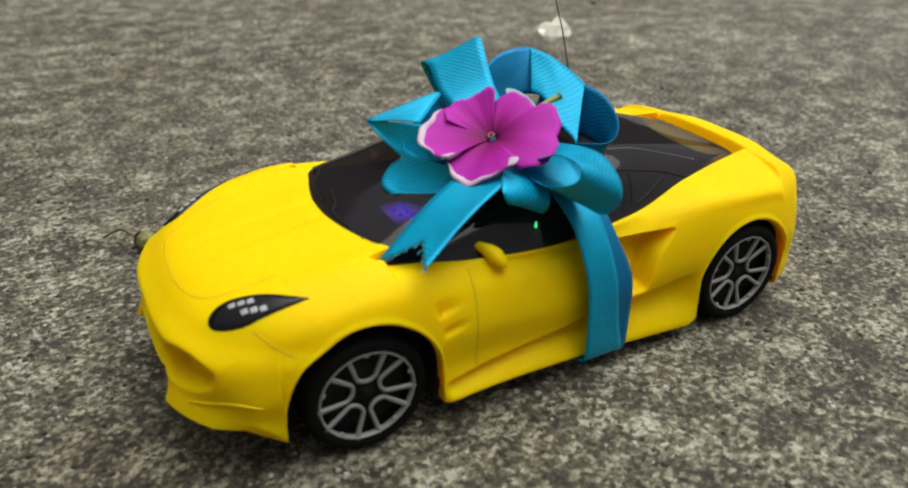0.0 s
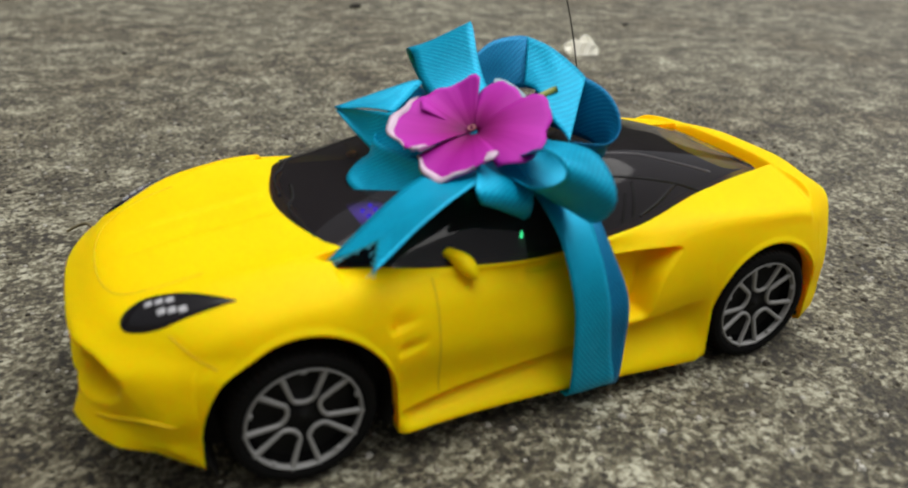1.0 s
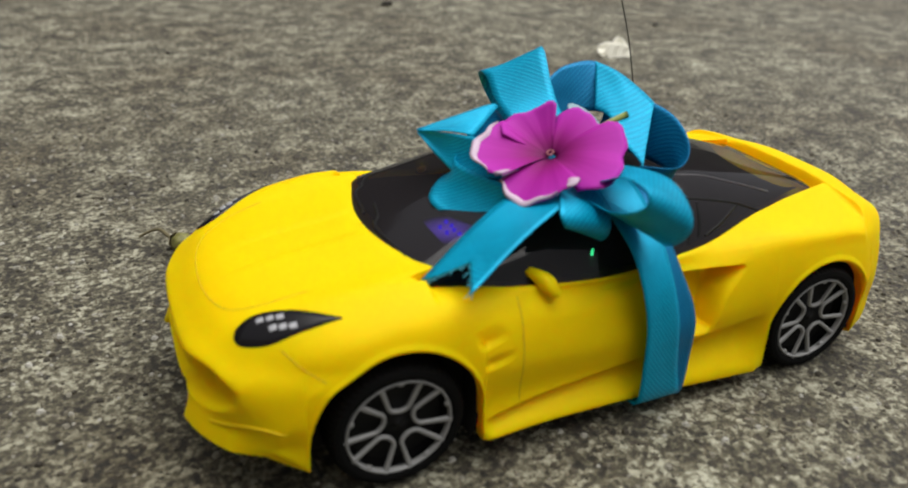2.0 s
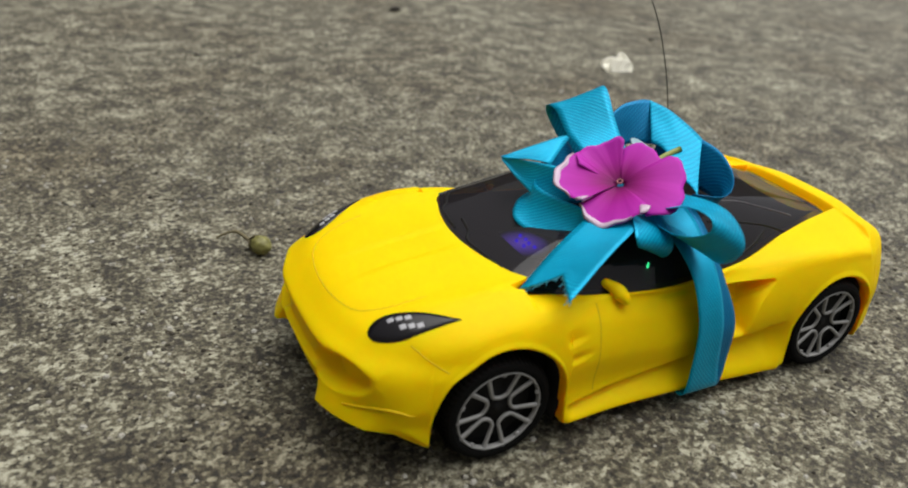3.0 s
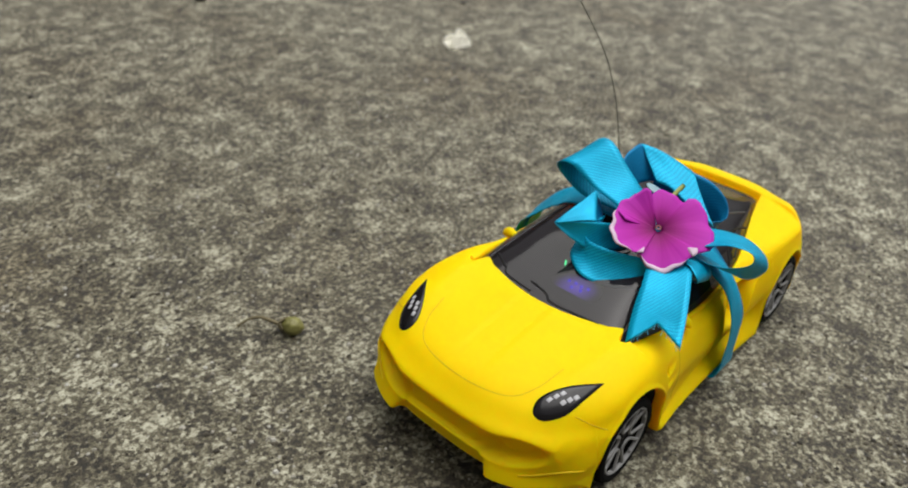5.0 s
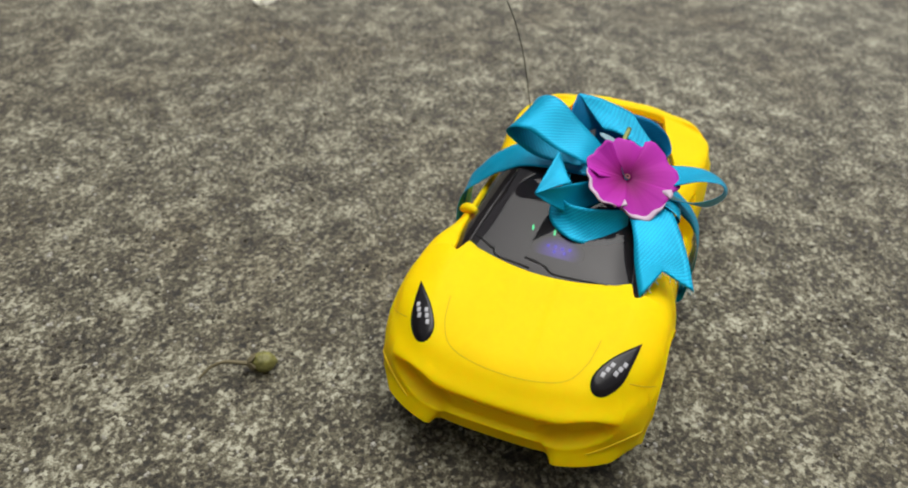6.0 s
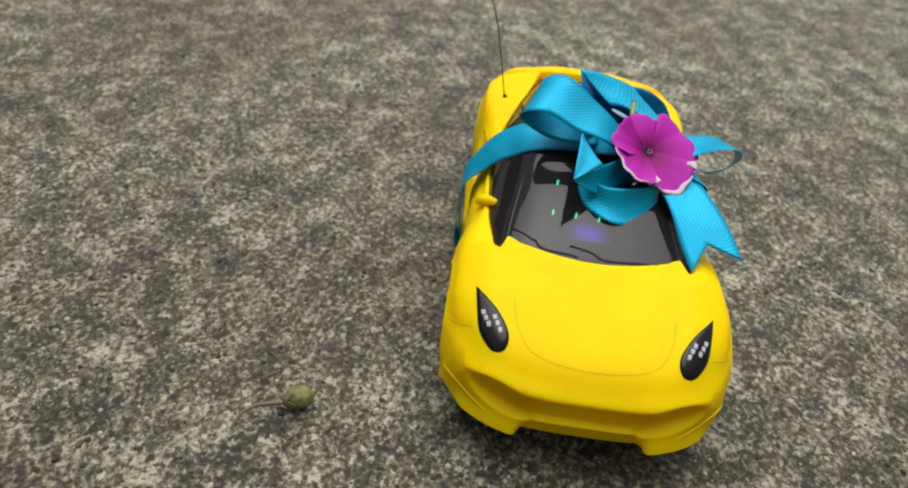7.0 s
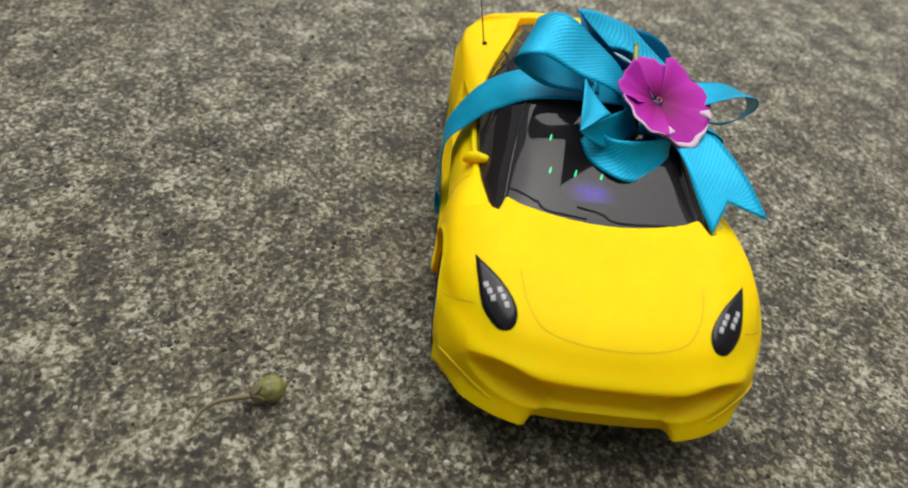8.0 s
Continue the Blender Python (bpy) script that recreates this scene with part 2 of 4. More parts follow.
def skirt_z(x):
    return curve(x, (-9.6, 1.78), (-9.2, 1.46), (-8.7, 1.12), (-8.2, 0.93), (-7.5, 0.92), (-4.1, 0.87), (5.4, 0.55), (9.3, 0.75), (10.1, 0.85))


def arch_z(x):
    """The lower edge of the side where it is cut away for a wheel."""
    edge = skirt_z(x)
    for hx, hz, arch in (FRONT_HUB, REAR_HUB):
        d = (x - hx) * (0.94 if x < hx < 0 else 0.93 if 0 < hx < x else 1.0)
        if abs(d) < arch:
            edge = max(edge, hz + math.sqrt(arch ** 2 - d ** 2))
    return edge


def section(x):
    """Half of the body's cross-section at x: from the bottom edge of the side to the centre line."""
    w, zb = plan_w(x), skirt_z(x)
    cabin = step(-5.35, -5.15, x) * (1 - step(8.9, 9.1, x))
    crown_y = curve(x, (-9.6, 3.4), (-7, 3.6), (-5.3, 3.8), (0, 4.35), (4, 4.4), (8, 4.1), (10.1, 3.5))
    crown_z = curve(x, (-9.6, 3.74), (-9.2, 4.2), (-8.4, 4.7), (-7, 5.1), (-6, 5.22), (-5, 5.18), (-4, 5.08), (-3, 4.92), (-1.5, 4.72), (0, 4.6), (3, 4.75), (6, 5.2), (8, 5.1), (9.3, 4.8), (10.1, 4.4))
    mid_z = curve(x, (-9.6, 3.8), (-9.3, 4.2), (-8.6, 4.62), (-7, 5.02), (-5.5, 5.2), (8, 5.0), (9.2, 4.97), (9.8, 4.8), (10.1, 4.5))
    by, bz = belt_y(x), belt_z(x)
    side_z = crown_z - 1.0
    low = zb + 0.18
    flank = 1 - step(-4.5, -2.5, x)
    sill = step(-4.35, -4.0, x) * (1 - step(4.9, 5.3, x))
    p = [
        (w - 0.15 + 0.14 * sill, zb),
        (w + 0.02 + 0.12 * sill, low - 0.03 * sill),
        (w - 0.08 - 0.04 * sill + 0.06 * flank, zb + (side_z - zb) * 0.35),
        (w - 0.05 + 0.08 * flank, zb + (side_z - zb) * 0.7),
        (w - 0.30 + 0.12 * flank, side_z + 0.08),
        (w - 0.68 + 0.10 * flank, crown_z - 0.38),
    ]
    hood = [(crown_y, crown_z), (crown_y * 0.72, crown_z * 0.6 + mid_z * 0.4 - 0.02), (crown_y * 0.4, mid_z - 0.02), (0, mid_z)]
    tub = [(by + 0.16, bz + 0.07 * flank), (by - 0.02, bz - 0.06), (by - 0.12, bz - 0.5), (0, bz - 0.6)]
    p += [(h[0] + (q[0] - h[0]) * cabin, h[1] + (q[1] - h[1]) * cabin) for h, q in zip(hood, tub)]
    line = [(q.x, q.y) for q in spline([(a, c, 0) for a, c in p], 180)]
    cut = arch_z(x)
    if cut > zb + 0.02:
        # shorten the side to the wheel arch, with a slight rolled edge
        i = next(k for k in range(100) if line[k + 1][1] > cut)
        f = i + (cut - line[i][1]) / (line[i + 1][1] - line[i][1])
        short = []
        for k in range(100):
            g = f + (100 - f) * k / 100
            j = int(g)
            y, z = (line[j][n] + (line[j + 1][n] - line[j][n]) * (g - j) for n in (0, 1))
            roll = z - cut
            short.append((y + 0.045 * math.exp(-((roll - 0.12) / 0.1) ** 2) - 0.12 * math.exp(-(roll / 0.05) ** 2), z))
        line[:100] = short
    return line


def nose_x(y, z):
    """The front face against its station: sweep in plan, mouth, lip and lower intake."""
    a = abs(y)
    sweep = -1.78 * (1 - min(1.0, a / 4.9) ** 3.2)
    side = 1 - step(4.3, 4.75, a)
    lip = curve(a, (0, 2.48), (1.6, 2.46), (1.85, 2.3), (2.35, 1.5), (2.6, 1.15), (4.8, 1.0))
    # an oval pocket at either end of a shallow mouth
    oval = math.hypot((a - 2.8) / 1.25, (z - 3.0 - 0.16 * (a - 2.8)) / 0.58)
    floor = max(lip, 2.3)
    mouth = 0.56 * (1 - step(0.50, 1.12, oval)) + 0.22 * step(floor + 0.04, floor + 0.2, z) * (1 - step(3.2, 3.6, z)) * (1 - step(1.8, 2.6, a))
    # a set-back panel under the middle of the mouth
    outer = step(1.85, 2.4, a)
    under = 0.22 * (1 - step(lip - 0.12, lip + 0.02, z)) + 0.04 * min(1.0, max(0.0, 2.4 - z) / 1.1) * (1 - outer)
    # under either pocket a shelf slopes forward to the sharp lower edge
    under -= 0.34 * (1 - step(1.5, 2.5, z)) * outer * (1 - step(4.1, 4.8, a))
    round_top = 0.40 * step(3.45, 4.0, z)
    return sweep + (mouth + under) * side + round_top


def tail_x(y, z):
    s = min(1.0, abs(y) / 4.7)
    hollow = 0.35 * step(1.4, 1.7, z) * (1 - step(3.3, 3.6, z)) * (1 - step(3.6, 4.0, abs(y)))
    return 1.05 * (1 - s ** 3) - hollow + 0.12 * step(3.7, 4.3, z) - 0.25 * (1 - step(0.8, 1.6, z))


def drawn_back(x):
    """The blunt nose: the front end stands a little back from its stations."""
    return x + 0.22 * (1 - step(-10.2, -7.7, x))


def pressed(x, y, z):
    """How far the side walls are pressed in: door gap, sill crease, scoops and vents."""
    a, zb, d = abs(y), arch_z(x), 0.0
    if a < 4.0:
        return d
    if -4.2 < x < 5.45:
        crease = curve(x, (-4.2, 1.46), (-3, 1.55), (-1.5, 1.63), (0.8, 1.8), (2.8, 2.02), (5.45, 2.4))
        f = (z - zb) / max(0.05, crease - zb)
        if 0 < f < 1.15:
            d += 0.34 * step(0.12, 0.9, f) * (1 - step(0.96, 1.12, f)) * step(-4.25, -3.7, x) * (1 - step(4.4, 5.25, x))
    if 1.0 < x < 4.4 and 2.2 < z < 4.4:
        edge = curve(z, (2.35, 3.05), (3.4, 3.45), (4.1, 4.1))
        d += 1.0 * min(1.0, max(0.0, (x - 1.2) / 2.2)) * (1 - step(edge - 0.02, edge + 0.16, x)) * step(2.3, 2.5, z) * (1 - step(4.08, 4.2, z))
    if -4.7 < x < -3.3:
        for z0, z1, x0 in ((3.66, 4.22, -4.42), (3.08, 3.45, -4.25)):
            f, g = (z - z0 - 0.12 * (x - x0)) / (z1 - z0), (x - x0 + 0.3 * (z - z0)) / 1.05
            if 0 < f < 1 and 0 < g < 1:
                d += 0.25 * step(0, 0.3, f) * (1 - f) * step(0, 0.3, g) * (1 - g)
    return d


def build_body():
    bm = bmesh.new()
    n_st = 460
    xs = sorted(set([NOSE + (TAIL - NOSE) * i / n_st for i in range(n_st + 1)] + [h[0] + s * h[2] * f for h in (FRONT_HUB, REAR_HUB) for s in (-1, 1) for f in (0.95, 0.98, 0.995, 1.0001)] + [-5.34, -5.28, -5.22, -5.16, 8.92, 9.0, 9.08]))
    rows = []
    for x in xs:
        half = section(x)
        k_front = 1 - step(NOSE, -6.0, x)
        k_back = step(7.0, TAIL, x)
        row = []
        for side in (1, -1):
            pts = half if side == 1 else half[-2::-1]
            for y, z in pts:
                px = x + k_front * nose_x(y, z) + k_back * tail_x(y, z)
                if y < 3.75:
                    px += (0.95 * (y / 3.3) ** 2 - 0.42 - 0.95 * step(3.18, 3.5, y)) * math.exp(-(((x + 5.25) / 1.1) ** 2))
                d = pressed(px if y < 4 else x, y, z)
                crest = 0.045 * step(0.5, 0.85, y) * (1 - step(1.2, 2.6, y)) * step(-9.4, -8.0, x) * (1 - step(-5.6, -5.2, x)) if y < 3 else 0
                row.append((drawn_back(px), side * (y - (d if y > 4.0 else 0)), z + crest - (d if y <= 4.0 else 0)))
        rows.append([bm.verts.new(p) for p in row])
    grid_faces(bm, rows)
    n = len(rows[0])
    crest = 120
    for row, f, station in ((rows[0], nose_x, NOSE), (rows[-1], tail_x, TAIL)):
        top = row[crest:n - crest]
        share = [v.co.y / top[0].co.y for v in top]
        strips = []
        for i in range(crest):
            a, c = row[i], row[n - 1 - i]
            z = a.co.z
            line = [a.co.y * q for q in share[1:-1]]
            strips.append([a] + [bm.verts.new((drawn_back(station + f(y, z)), y, z - 0.05 * (1 - step(1.4, 2.0, z)) * (1 - step(2.4, 4.2, abs(y))))) for y in line] + [c])
        strips.append(top)
        grid_faces(bm, strips)
    bmesh.ops.remove_doubles(bm, verts=bm.verts, dist=0.002)
    soft_edge = [v for v in bm.verts if v.co.x < -8.8 and 3.25 < v.co.z < 4.3]
    for _ in range(26):
        bmesh.ops.smooth_vert(bm, verts=soft_edge, factor=0.5, use_axis_x=True, use_axis_y=True, use_axis_z=True)
    fascia = [v for v in bm.verts if v.co.x < -9.75 and 2.15 < v.co.z < 4.2 and abs(v.co.y) < 4.4]
    for _ in range(2):
        bmesh.ops.smooth_vert(bm, verts=fascia, factor=0.5, use_axis_x=True, use_axis_y=True, use_axis_z=True)
    for k in range(12):
        corner = [v for v in bm.verts if v.co.x < -8.95 - 0.06 * k and abs(v.co.y) > 4.2 and v.co.z < 3.7]
        for _ in range(4):
            bmesh.ops.smooth_vert(bm, verts=corner, factor=0.5, use_axis_x=True, use_axis_y=True, use_axis_z=False)
    # turn the lower edge inwards, which gives the wall its thickness
    edge = [e for e in bm.edges if e.is_boundary]
    for v in bmesh.ops.extrude_edge_only(bm, edges=edge)["geom"]:
        if isinstance(v, bmesh.types.BMVert):
            if abs(v.co.y) > 4.0:
                v.co.y -= math.copysign(0.28, v.co.y)
            else:
                v.co.x += 0.8 if v.co.x < 0 else -0.8
    bmesh.ops.recalc_face_normals(bm, faces=bm.faces)
    tree = BVHTree.FromBMesh(bm)
    part("body", bm, yellow, car, "matt yellow moulded plastic sports-car body")
    return tree


body_tree = build_body()


lip_yellow = material("yellow_moulded_edge", (0.70, 0.47, 0.002), 0.5, **{"Specular_IOR_Level": 0.18})


def panel_gap(points, away, radius=0.022):
    """A fine dark shut line drawn on the body, found by looking against the direction away."""
    away = Vector(away)
    line = []
    for p in spline(points, 60):
        hit = body_tree.ray_cast(p + away * 12, -away)
        if hit[0]:
            line.append(hit[0] - away * radius * 0.45)
    bm = bmesh.new()
    tube(bm, line, radius, 6)
    part("panel_gap", bm, gap_dark, car, "fine dark shut line")


gap_dark = material("shadowed_gap", (0.56, 0.38, 0.0), 0.8)
panel_gap([(-8.0, 2.8, 0), (-8.5, 2.72, 0), (-9.1, 2.58, 0), (-9.8, 2.15, 0), (-10.16, 1.3, 0), (-10.28, 0, 0), (-10.16, -1.3, 0), (-9.8, -2.15, 0), (-9.1, -2.58, 0), (-8.5, -2.72, 0), (-8.0, -2.8, 0)], (0, 0, 1), 0.018)
for side in (-1, 1):
    panel_gap([(-3.1, 0, 1.75), (-3.08, 0, 3.0), (-3.06, 0, 4.0), (-3.05, 0, 4.58)], (0, side, 0))
    panel_gap([(-9.0, 0, 4.3), (-8.75, 0, 4.1), (-8.5, 0, 3.92), (-8.2, 0, 3.74)], (0, side, 0), 0.018)
    # the sharp end of the bumper lip
    bm = bmesh.new()
    line = [body_tree.find_nearest(p)[0] for p in spline([(-10.75, side * 3.3, 2.2), (-10.2, side * 4.3, 2.5), (-9.7, side * 4.8, 2.6), (-9.2, side * 5.05, 2.52)], 30)]
    tube(bm, line, lambda f: 0.012 + 0.04 * math.sin(math.pi * min(1.0, 0.1 + 0.9 * f)) ** 0.8, 10)
    part("bumper_lip", bm, lip_yellow, car, "sharp moulded lip of the yellow bumper")


def canopy_top(x):
    return curve(x, (-6.1, 4.85), (-5.5, 5.12), (-4, 5.62), (-2, 6.14), (0, 6.4), (1.5, 6.42), (4, 6.2), (6.5, 5.7), (9.05, 5.0))


def build_canopy():
    bm = bmesh.new()
    rows = []
    for i in range(91):
        x = -6.1 + 15.2 * i / 90
        by, bz, top = belt_y(x) + 0.03, belt_z(x) - 0.12 - 0.4 * (1 - step(-6.0, -5.2, x)), canopy_top(x)
        lean = curve(x, (-6.0, 0.85), (-5.0, 0.79), (-3.5, 0.74), (-2, 0.72), (1, 0.72), (5, 0.72), (9.1, 0.8))
        half = spline([(by, bz, 0), (by * (0.5 + lean / 2), bz + (top - bz) * 0.5, 0), (by * lean * 0.95, bz + (top - bz) * 0.84, 0), (by * 0.5, bz + (top - bz) * 0.97, 0), (0, top, 0)], 28)
        row = [(q.x, q.y) for q in half]
        rows.append([bm.verts.new((x, y, z)) for y, z in row] + [bm.verts.new((x, -y, z)) for y, z in row[-2::-1]])
    grid_faces(bm, rows)
    bm.faces.new(rows[0])
    bm.faces.new(list(reversed(rows[-1])))
    bmesh.ops.recalc_face_normals(bm, faces=bm.faces)
    tree = BVHTree.FromBMesh(bm)
    return part("canopy", bm, canopy_glass, car, "glossy dark-tinted plastic cabin windows"), tree


canopy, canopy_tree = build_canopy()


def on_top(tree, x, y):
    hit = tree.ray_cast(Vector((x, y, 12)), Vector((0, 0, -1)))
    return hit[0] if hit[0] else Vector((x, y, 4.8))


def canopy_line(name, points, radius, label="", finish=None):
    """A moulded ridge that follows the cabin windows."""
    bm = bmesh.new()
    tube(bm, [on_top(canopy_tree, p.x, p.y) - Vector((0, 0, radius * 0.5)) for p in spline([(x, y, 0) for x, y in points], 24)], radius, 6)
    part(name, bm, finish or canopy_glass, canopy, label)


canopy_line("wiper", [(-4.45, 3.1), (-4.95, 2.35), (-5.0, 2.2), (-5.3, 1.9), (-5.45, 0.6)], 0.055, "moulded black windscreen wiper", finish=matte_black)
canopy_line("wiper", [(-5.05, 0.9), (-5.2, 0.1), (-5.4, -0.2), (-5.45, -0.7), (-5.3, -2.4)], 0.055, "moulded black windscreen wiper", finish=matte_black)
for side in (-1, 1):
    canopy_line("pillar", [(-5.1, 3.28 * side), (-3.6, 3.12 * side), (-1.8, 2.85 * side), (-0.4, 2.6 * side)], 0.07, "dark moulded windscreen pillar")
    canopy_line("pillar", [(3.2, 3.76 * side), (3.35, 3.5 * side), (3.47, 3.16 * side)], 0.055, "dark moulded door pillar", finish=matte_black)
    canopy_line("pillar", [(2.78, 3.86 * side), (2.98, 3.6 * side), (3.1, 3.4 * side)], 0.04, finish=matte_black)
    canopy_line("window_edge", [(2.2, 3.02 * side), (3.1, 3.04 * side), (4.1, 3.07 * side), (5.2, 3.08 * side), (6.0, 3.12 * side)], 0.05, "dark moulded edge of the side window", finish=matte_black)
    canopy_line("window_edge", [(5.05, 3.12 * side), (4.2, 3.5 * side), (3.46, 3.74 * side)], 0.05, finish=matte_black)
    canopy_line("roof_ridge", [(2.4, 2.3 * side), (3.97, 2.3 * side), (5.23, 2.44 * side), (6.8, 2.6 * side)], 0.045, "pale grey ridge along the tinted roof", finish=ridge_grey)


def build_underbody():
    bm = bmesh.new()
    bmesh.ops.create_cube(bm, size=1.0)
    for v in bm.verts:
        v.co = Vector((v.co.x * 18 + 0.3, v.co.y * 7.6, v.co.z * 2.6 + 2.2))
    part("underbody", bm, matte_black, car, smooth=False)


build_underbody()


def build_well(hx, hz, arch, side):
    bm = bmesh.new()
    rows = []
    for k in range(25):
        a = math.pi * (k / 24 * 1.3 - 0.15)
        rows.append([bm.verts.new((hx + (arch + 0.02) * math.cos(a) / (0.93 if hx > 0 and math.cos(a) > 0 else 1.0), side * y, hz + (arch + 0.02) * math.sin(a))) for y in (4.85, 3.0, 2.6)])
    grid_faces(bm, rows)
    ob = part("wheel_well", bm, matte_black, car)
    ob.modifiers.new("thickness", "SOLIDIFY").thickness = 0.0006


for hub in (FRONT_HUB, REAR_HUB):
    for side in (-1, 1):
        build_well(*hub, side)


def build_wheel(hx, hz, side, turn):
    """side -1: on the car's left."""
    wheel = new("wheel")
    wheel.parent = car
    wheel.location = (hx * CM, side * (4.04 if hx < 0 else 4.1) * CM, hz * CM)
    if side > 0:
        wheel.rotation_euler = (0, 0, math.pi)
    bm = bmesh.new()
    lathe(bm, [(1.40, -0.90), (1.45, -0.98), (1.56, -1.0), (1.68, -0.97), (1.77, -0.86), (TYRE, -0.62), (TYRE, -0.1), (TYRE, 0.1), (TYRE, 0.5), (1.7, 0.9), (1.2, 0.9), (1.2, -0.6), (1.38, -0.66), (1.40, -0.90)], 120)
    for v in bm.verts:
        r = math.hypot(v.co.x, v.co.z)
        k = round(math.atan2(v.co.z, v.co.x) / (2 * math.pi) * 120)
        if r > 1.75 and (k + (v.co.y > 0)) % 2:
            v.co.x, v.co.z = v.co.x * (1 - 0.035 / r), v.co.z * (1 - 0.035 / r)
    bmesh.ops.recalc_face_normals(bm, faces=bm.faces)
    part("tyre", bm, tyre_rubber, wheel, smooth=False)
    bm = bmesh.new()
    lathe(bm, [(0.001, -0.80), (0.10, -0.80), (0.12, -0.74), (0.30, -0.74), (0.36, -0.66), (1.0, -0.60), (1.40, -0.58)], 40)
    part("wheel_disc", bm, matte_black, wheel)
    bm = bmesh.new()
    lathe(bm, [(1.33, -0.80), (1.33, -0.93), (1.36, -0.97), (1.39, -0.96), (1.41, -0.90), (1.41, -0.80)], 64)
    for k in range(5):
        a0 = 2 * math.pi * k / 5 + turn
        left = ((-0.56, 1.35), (-0.48, 1.16), (-0.40, 0.93), (-0.32, 0.70), (-0.23, 0.50))
        ring = list(left) + [(0, 0.42)] + [(-u, r) for u, r in reversed(left)]
        line = spline([(r * math.cos(a0) - u * math.sin(a0), -0.80 - 0.1 * (r - 0.4), r * math.sin(a0) + u * math.cos(a0)) for u, r in ring], 40)
        rows = []
        for i, p in enumerate(line):
            d = (line[min(i + 1, 40)] - line[max(i - 1, 0)]).normalized()
            out = d.cross(Vector((0, 1, 0))).normalized()
            w = 0.053 + 0.024 * abs(i / 20 - 1) ** 2
            rows.append([bm.verts.new(p + out * u + Vector((0, v, 0))) for u, v in ((-w, 0.03), (-w, -0.03), (-w * 0.6, -0.055), (w * 0.6, -0.055), (w, -0.03), (w, 0.03))])
        grid_faces(bm, rows)
        # small nub on the rim inside each loop
        spot = Matrix.Rotation(-a0, 4, "Y") @ Matrix.Translation((1.31, -0.90, 0)) @ Matrix.Diagonal((0.07, 0.06, 0.09, 1))
        bmesh.ops.create_uvsphere(bm, u_segments=10, v_segments=6, radius=1, matrix=spot)
    bmesh.ops.recalc_face_normals(bm, faces=bm.faces)
    part("rim", bm, silver, wheel, "silver looped spokes on black")
    return wheel


for hub, turn in ((FRONT_HUB, 1.53), (REAR_HUB, 1.50)):
    for side in (-1, 1):
        build_wheel(hub[0], hub[1], side, turn)


# ---------------------------------------------------------------- headlights
def drape(bm, outline, tree, lift, thick):
    """A thin shell with the given plan outline laid on a surface below it."""
    def on(x, y):
        hit = tree.ray_cast(Vector((x, y, 12)), Vector((0, 0, -1)))
        return hit[0] if hit[0] else Vector((x, y, 4.5))
    cx, cy = sum(p[0] for p in outline) / len(outline), sum(p[1] for p in outline) / len(outline)
    rings = []
    for f in (1.0, 0.97, 0.7, 0.4, 0.12):
        ring = []
        for x, y in outline:
            q = on(cx + (x - cx) * f, cy + (y - cy) * f)
            ring.append(bm.verts.new(q + Vector((0, 0, lift if f < 1 else lift - thick))))
        rings.append(ring)
    grid_faces(bm, rings, True)
    bm.faces.new(rings[-1])
    bmesh.ops.recalc_face_normals(bm, faces=bm.faces)


def build_headlight(side):
    edge = spline([(-7.5, 4.17, 0), (-8.4, 4.05, 0), (-9.36, 3.86, 0), (-10.04, 3.4, 0), (-10.1, 2.96, 0), (-9.58, 2.86, 0), (-8.65, 3.32, 0), (-7.5, 4.17, 0)], 44)[:-1]
    bm = bmesh.new()
    drape(bm, [(drawn_back(p.x), side * p.y) for p in edge], body_tree, 0.035, 0.08)
    lamp = part("headlight", bm, lamp_black, car, "glossy black almond-shaped headlight")
    for ox, oy in ((-9.45, 3.18), (-9.2, 3.58)):
        for k in range(3):
            x, y = drawn_back(ox + 0.25 * k), oy + 0.11 * k
            bm = bmesh.new()
            drape(bm, [(x - 0.085, side * (y - 0.09)), (x + 0.085, side * (y - 0.045)), (x + 0.085, side * (y + 0.09)), (x - 0.085, side * (y + 0.045))], body_tree, 0.055, 0.03)
            part("lamp_dot", bm, lamp_white, lamp, "white painted lamp dot")


for side in (-1, 1):
    build_headlight(side)


def build_cabin():
    """Black tray inside the car under the tinted windows."""
    bm = bmesh.new()
    rows = []
    for i in range(31):
        x = -5.0 + 13.6 * i / 30
        w, z = belt_y(x) - 0.22, belt_z(x)
        rows.append([bm.verts.new((x, w * k / 6, z - 0.34 * (1 - (abs(k) / 6) ** 4) + 0.02)) for k in range(-6, 7)])
    grid_faces(bm, rows)
    bmesh.ops.recalc_face_normals(bm, faces=bm.faces)
    part("cabin_floor", bm, matte_black, car)


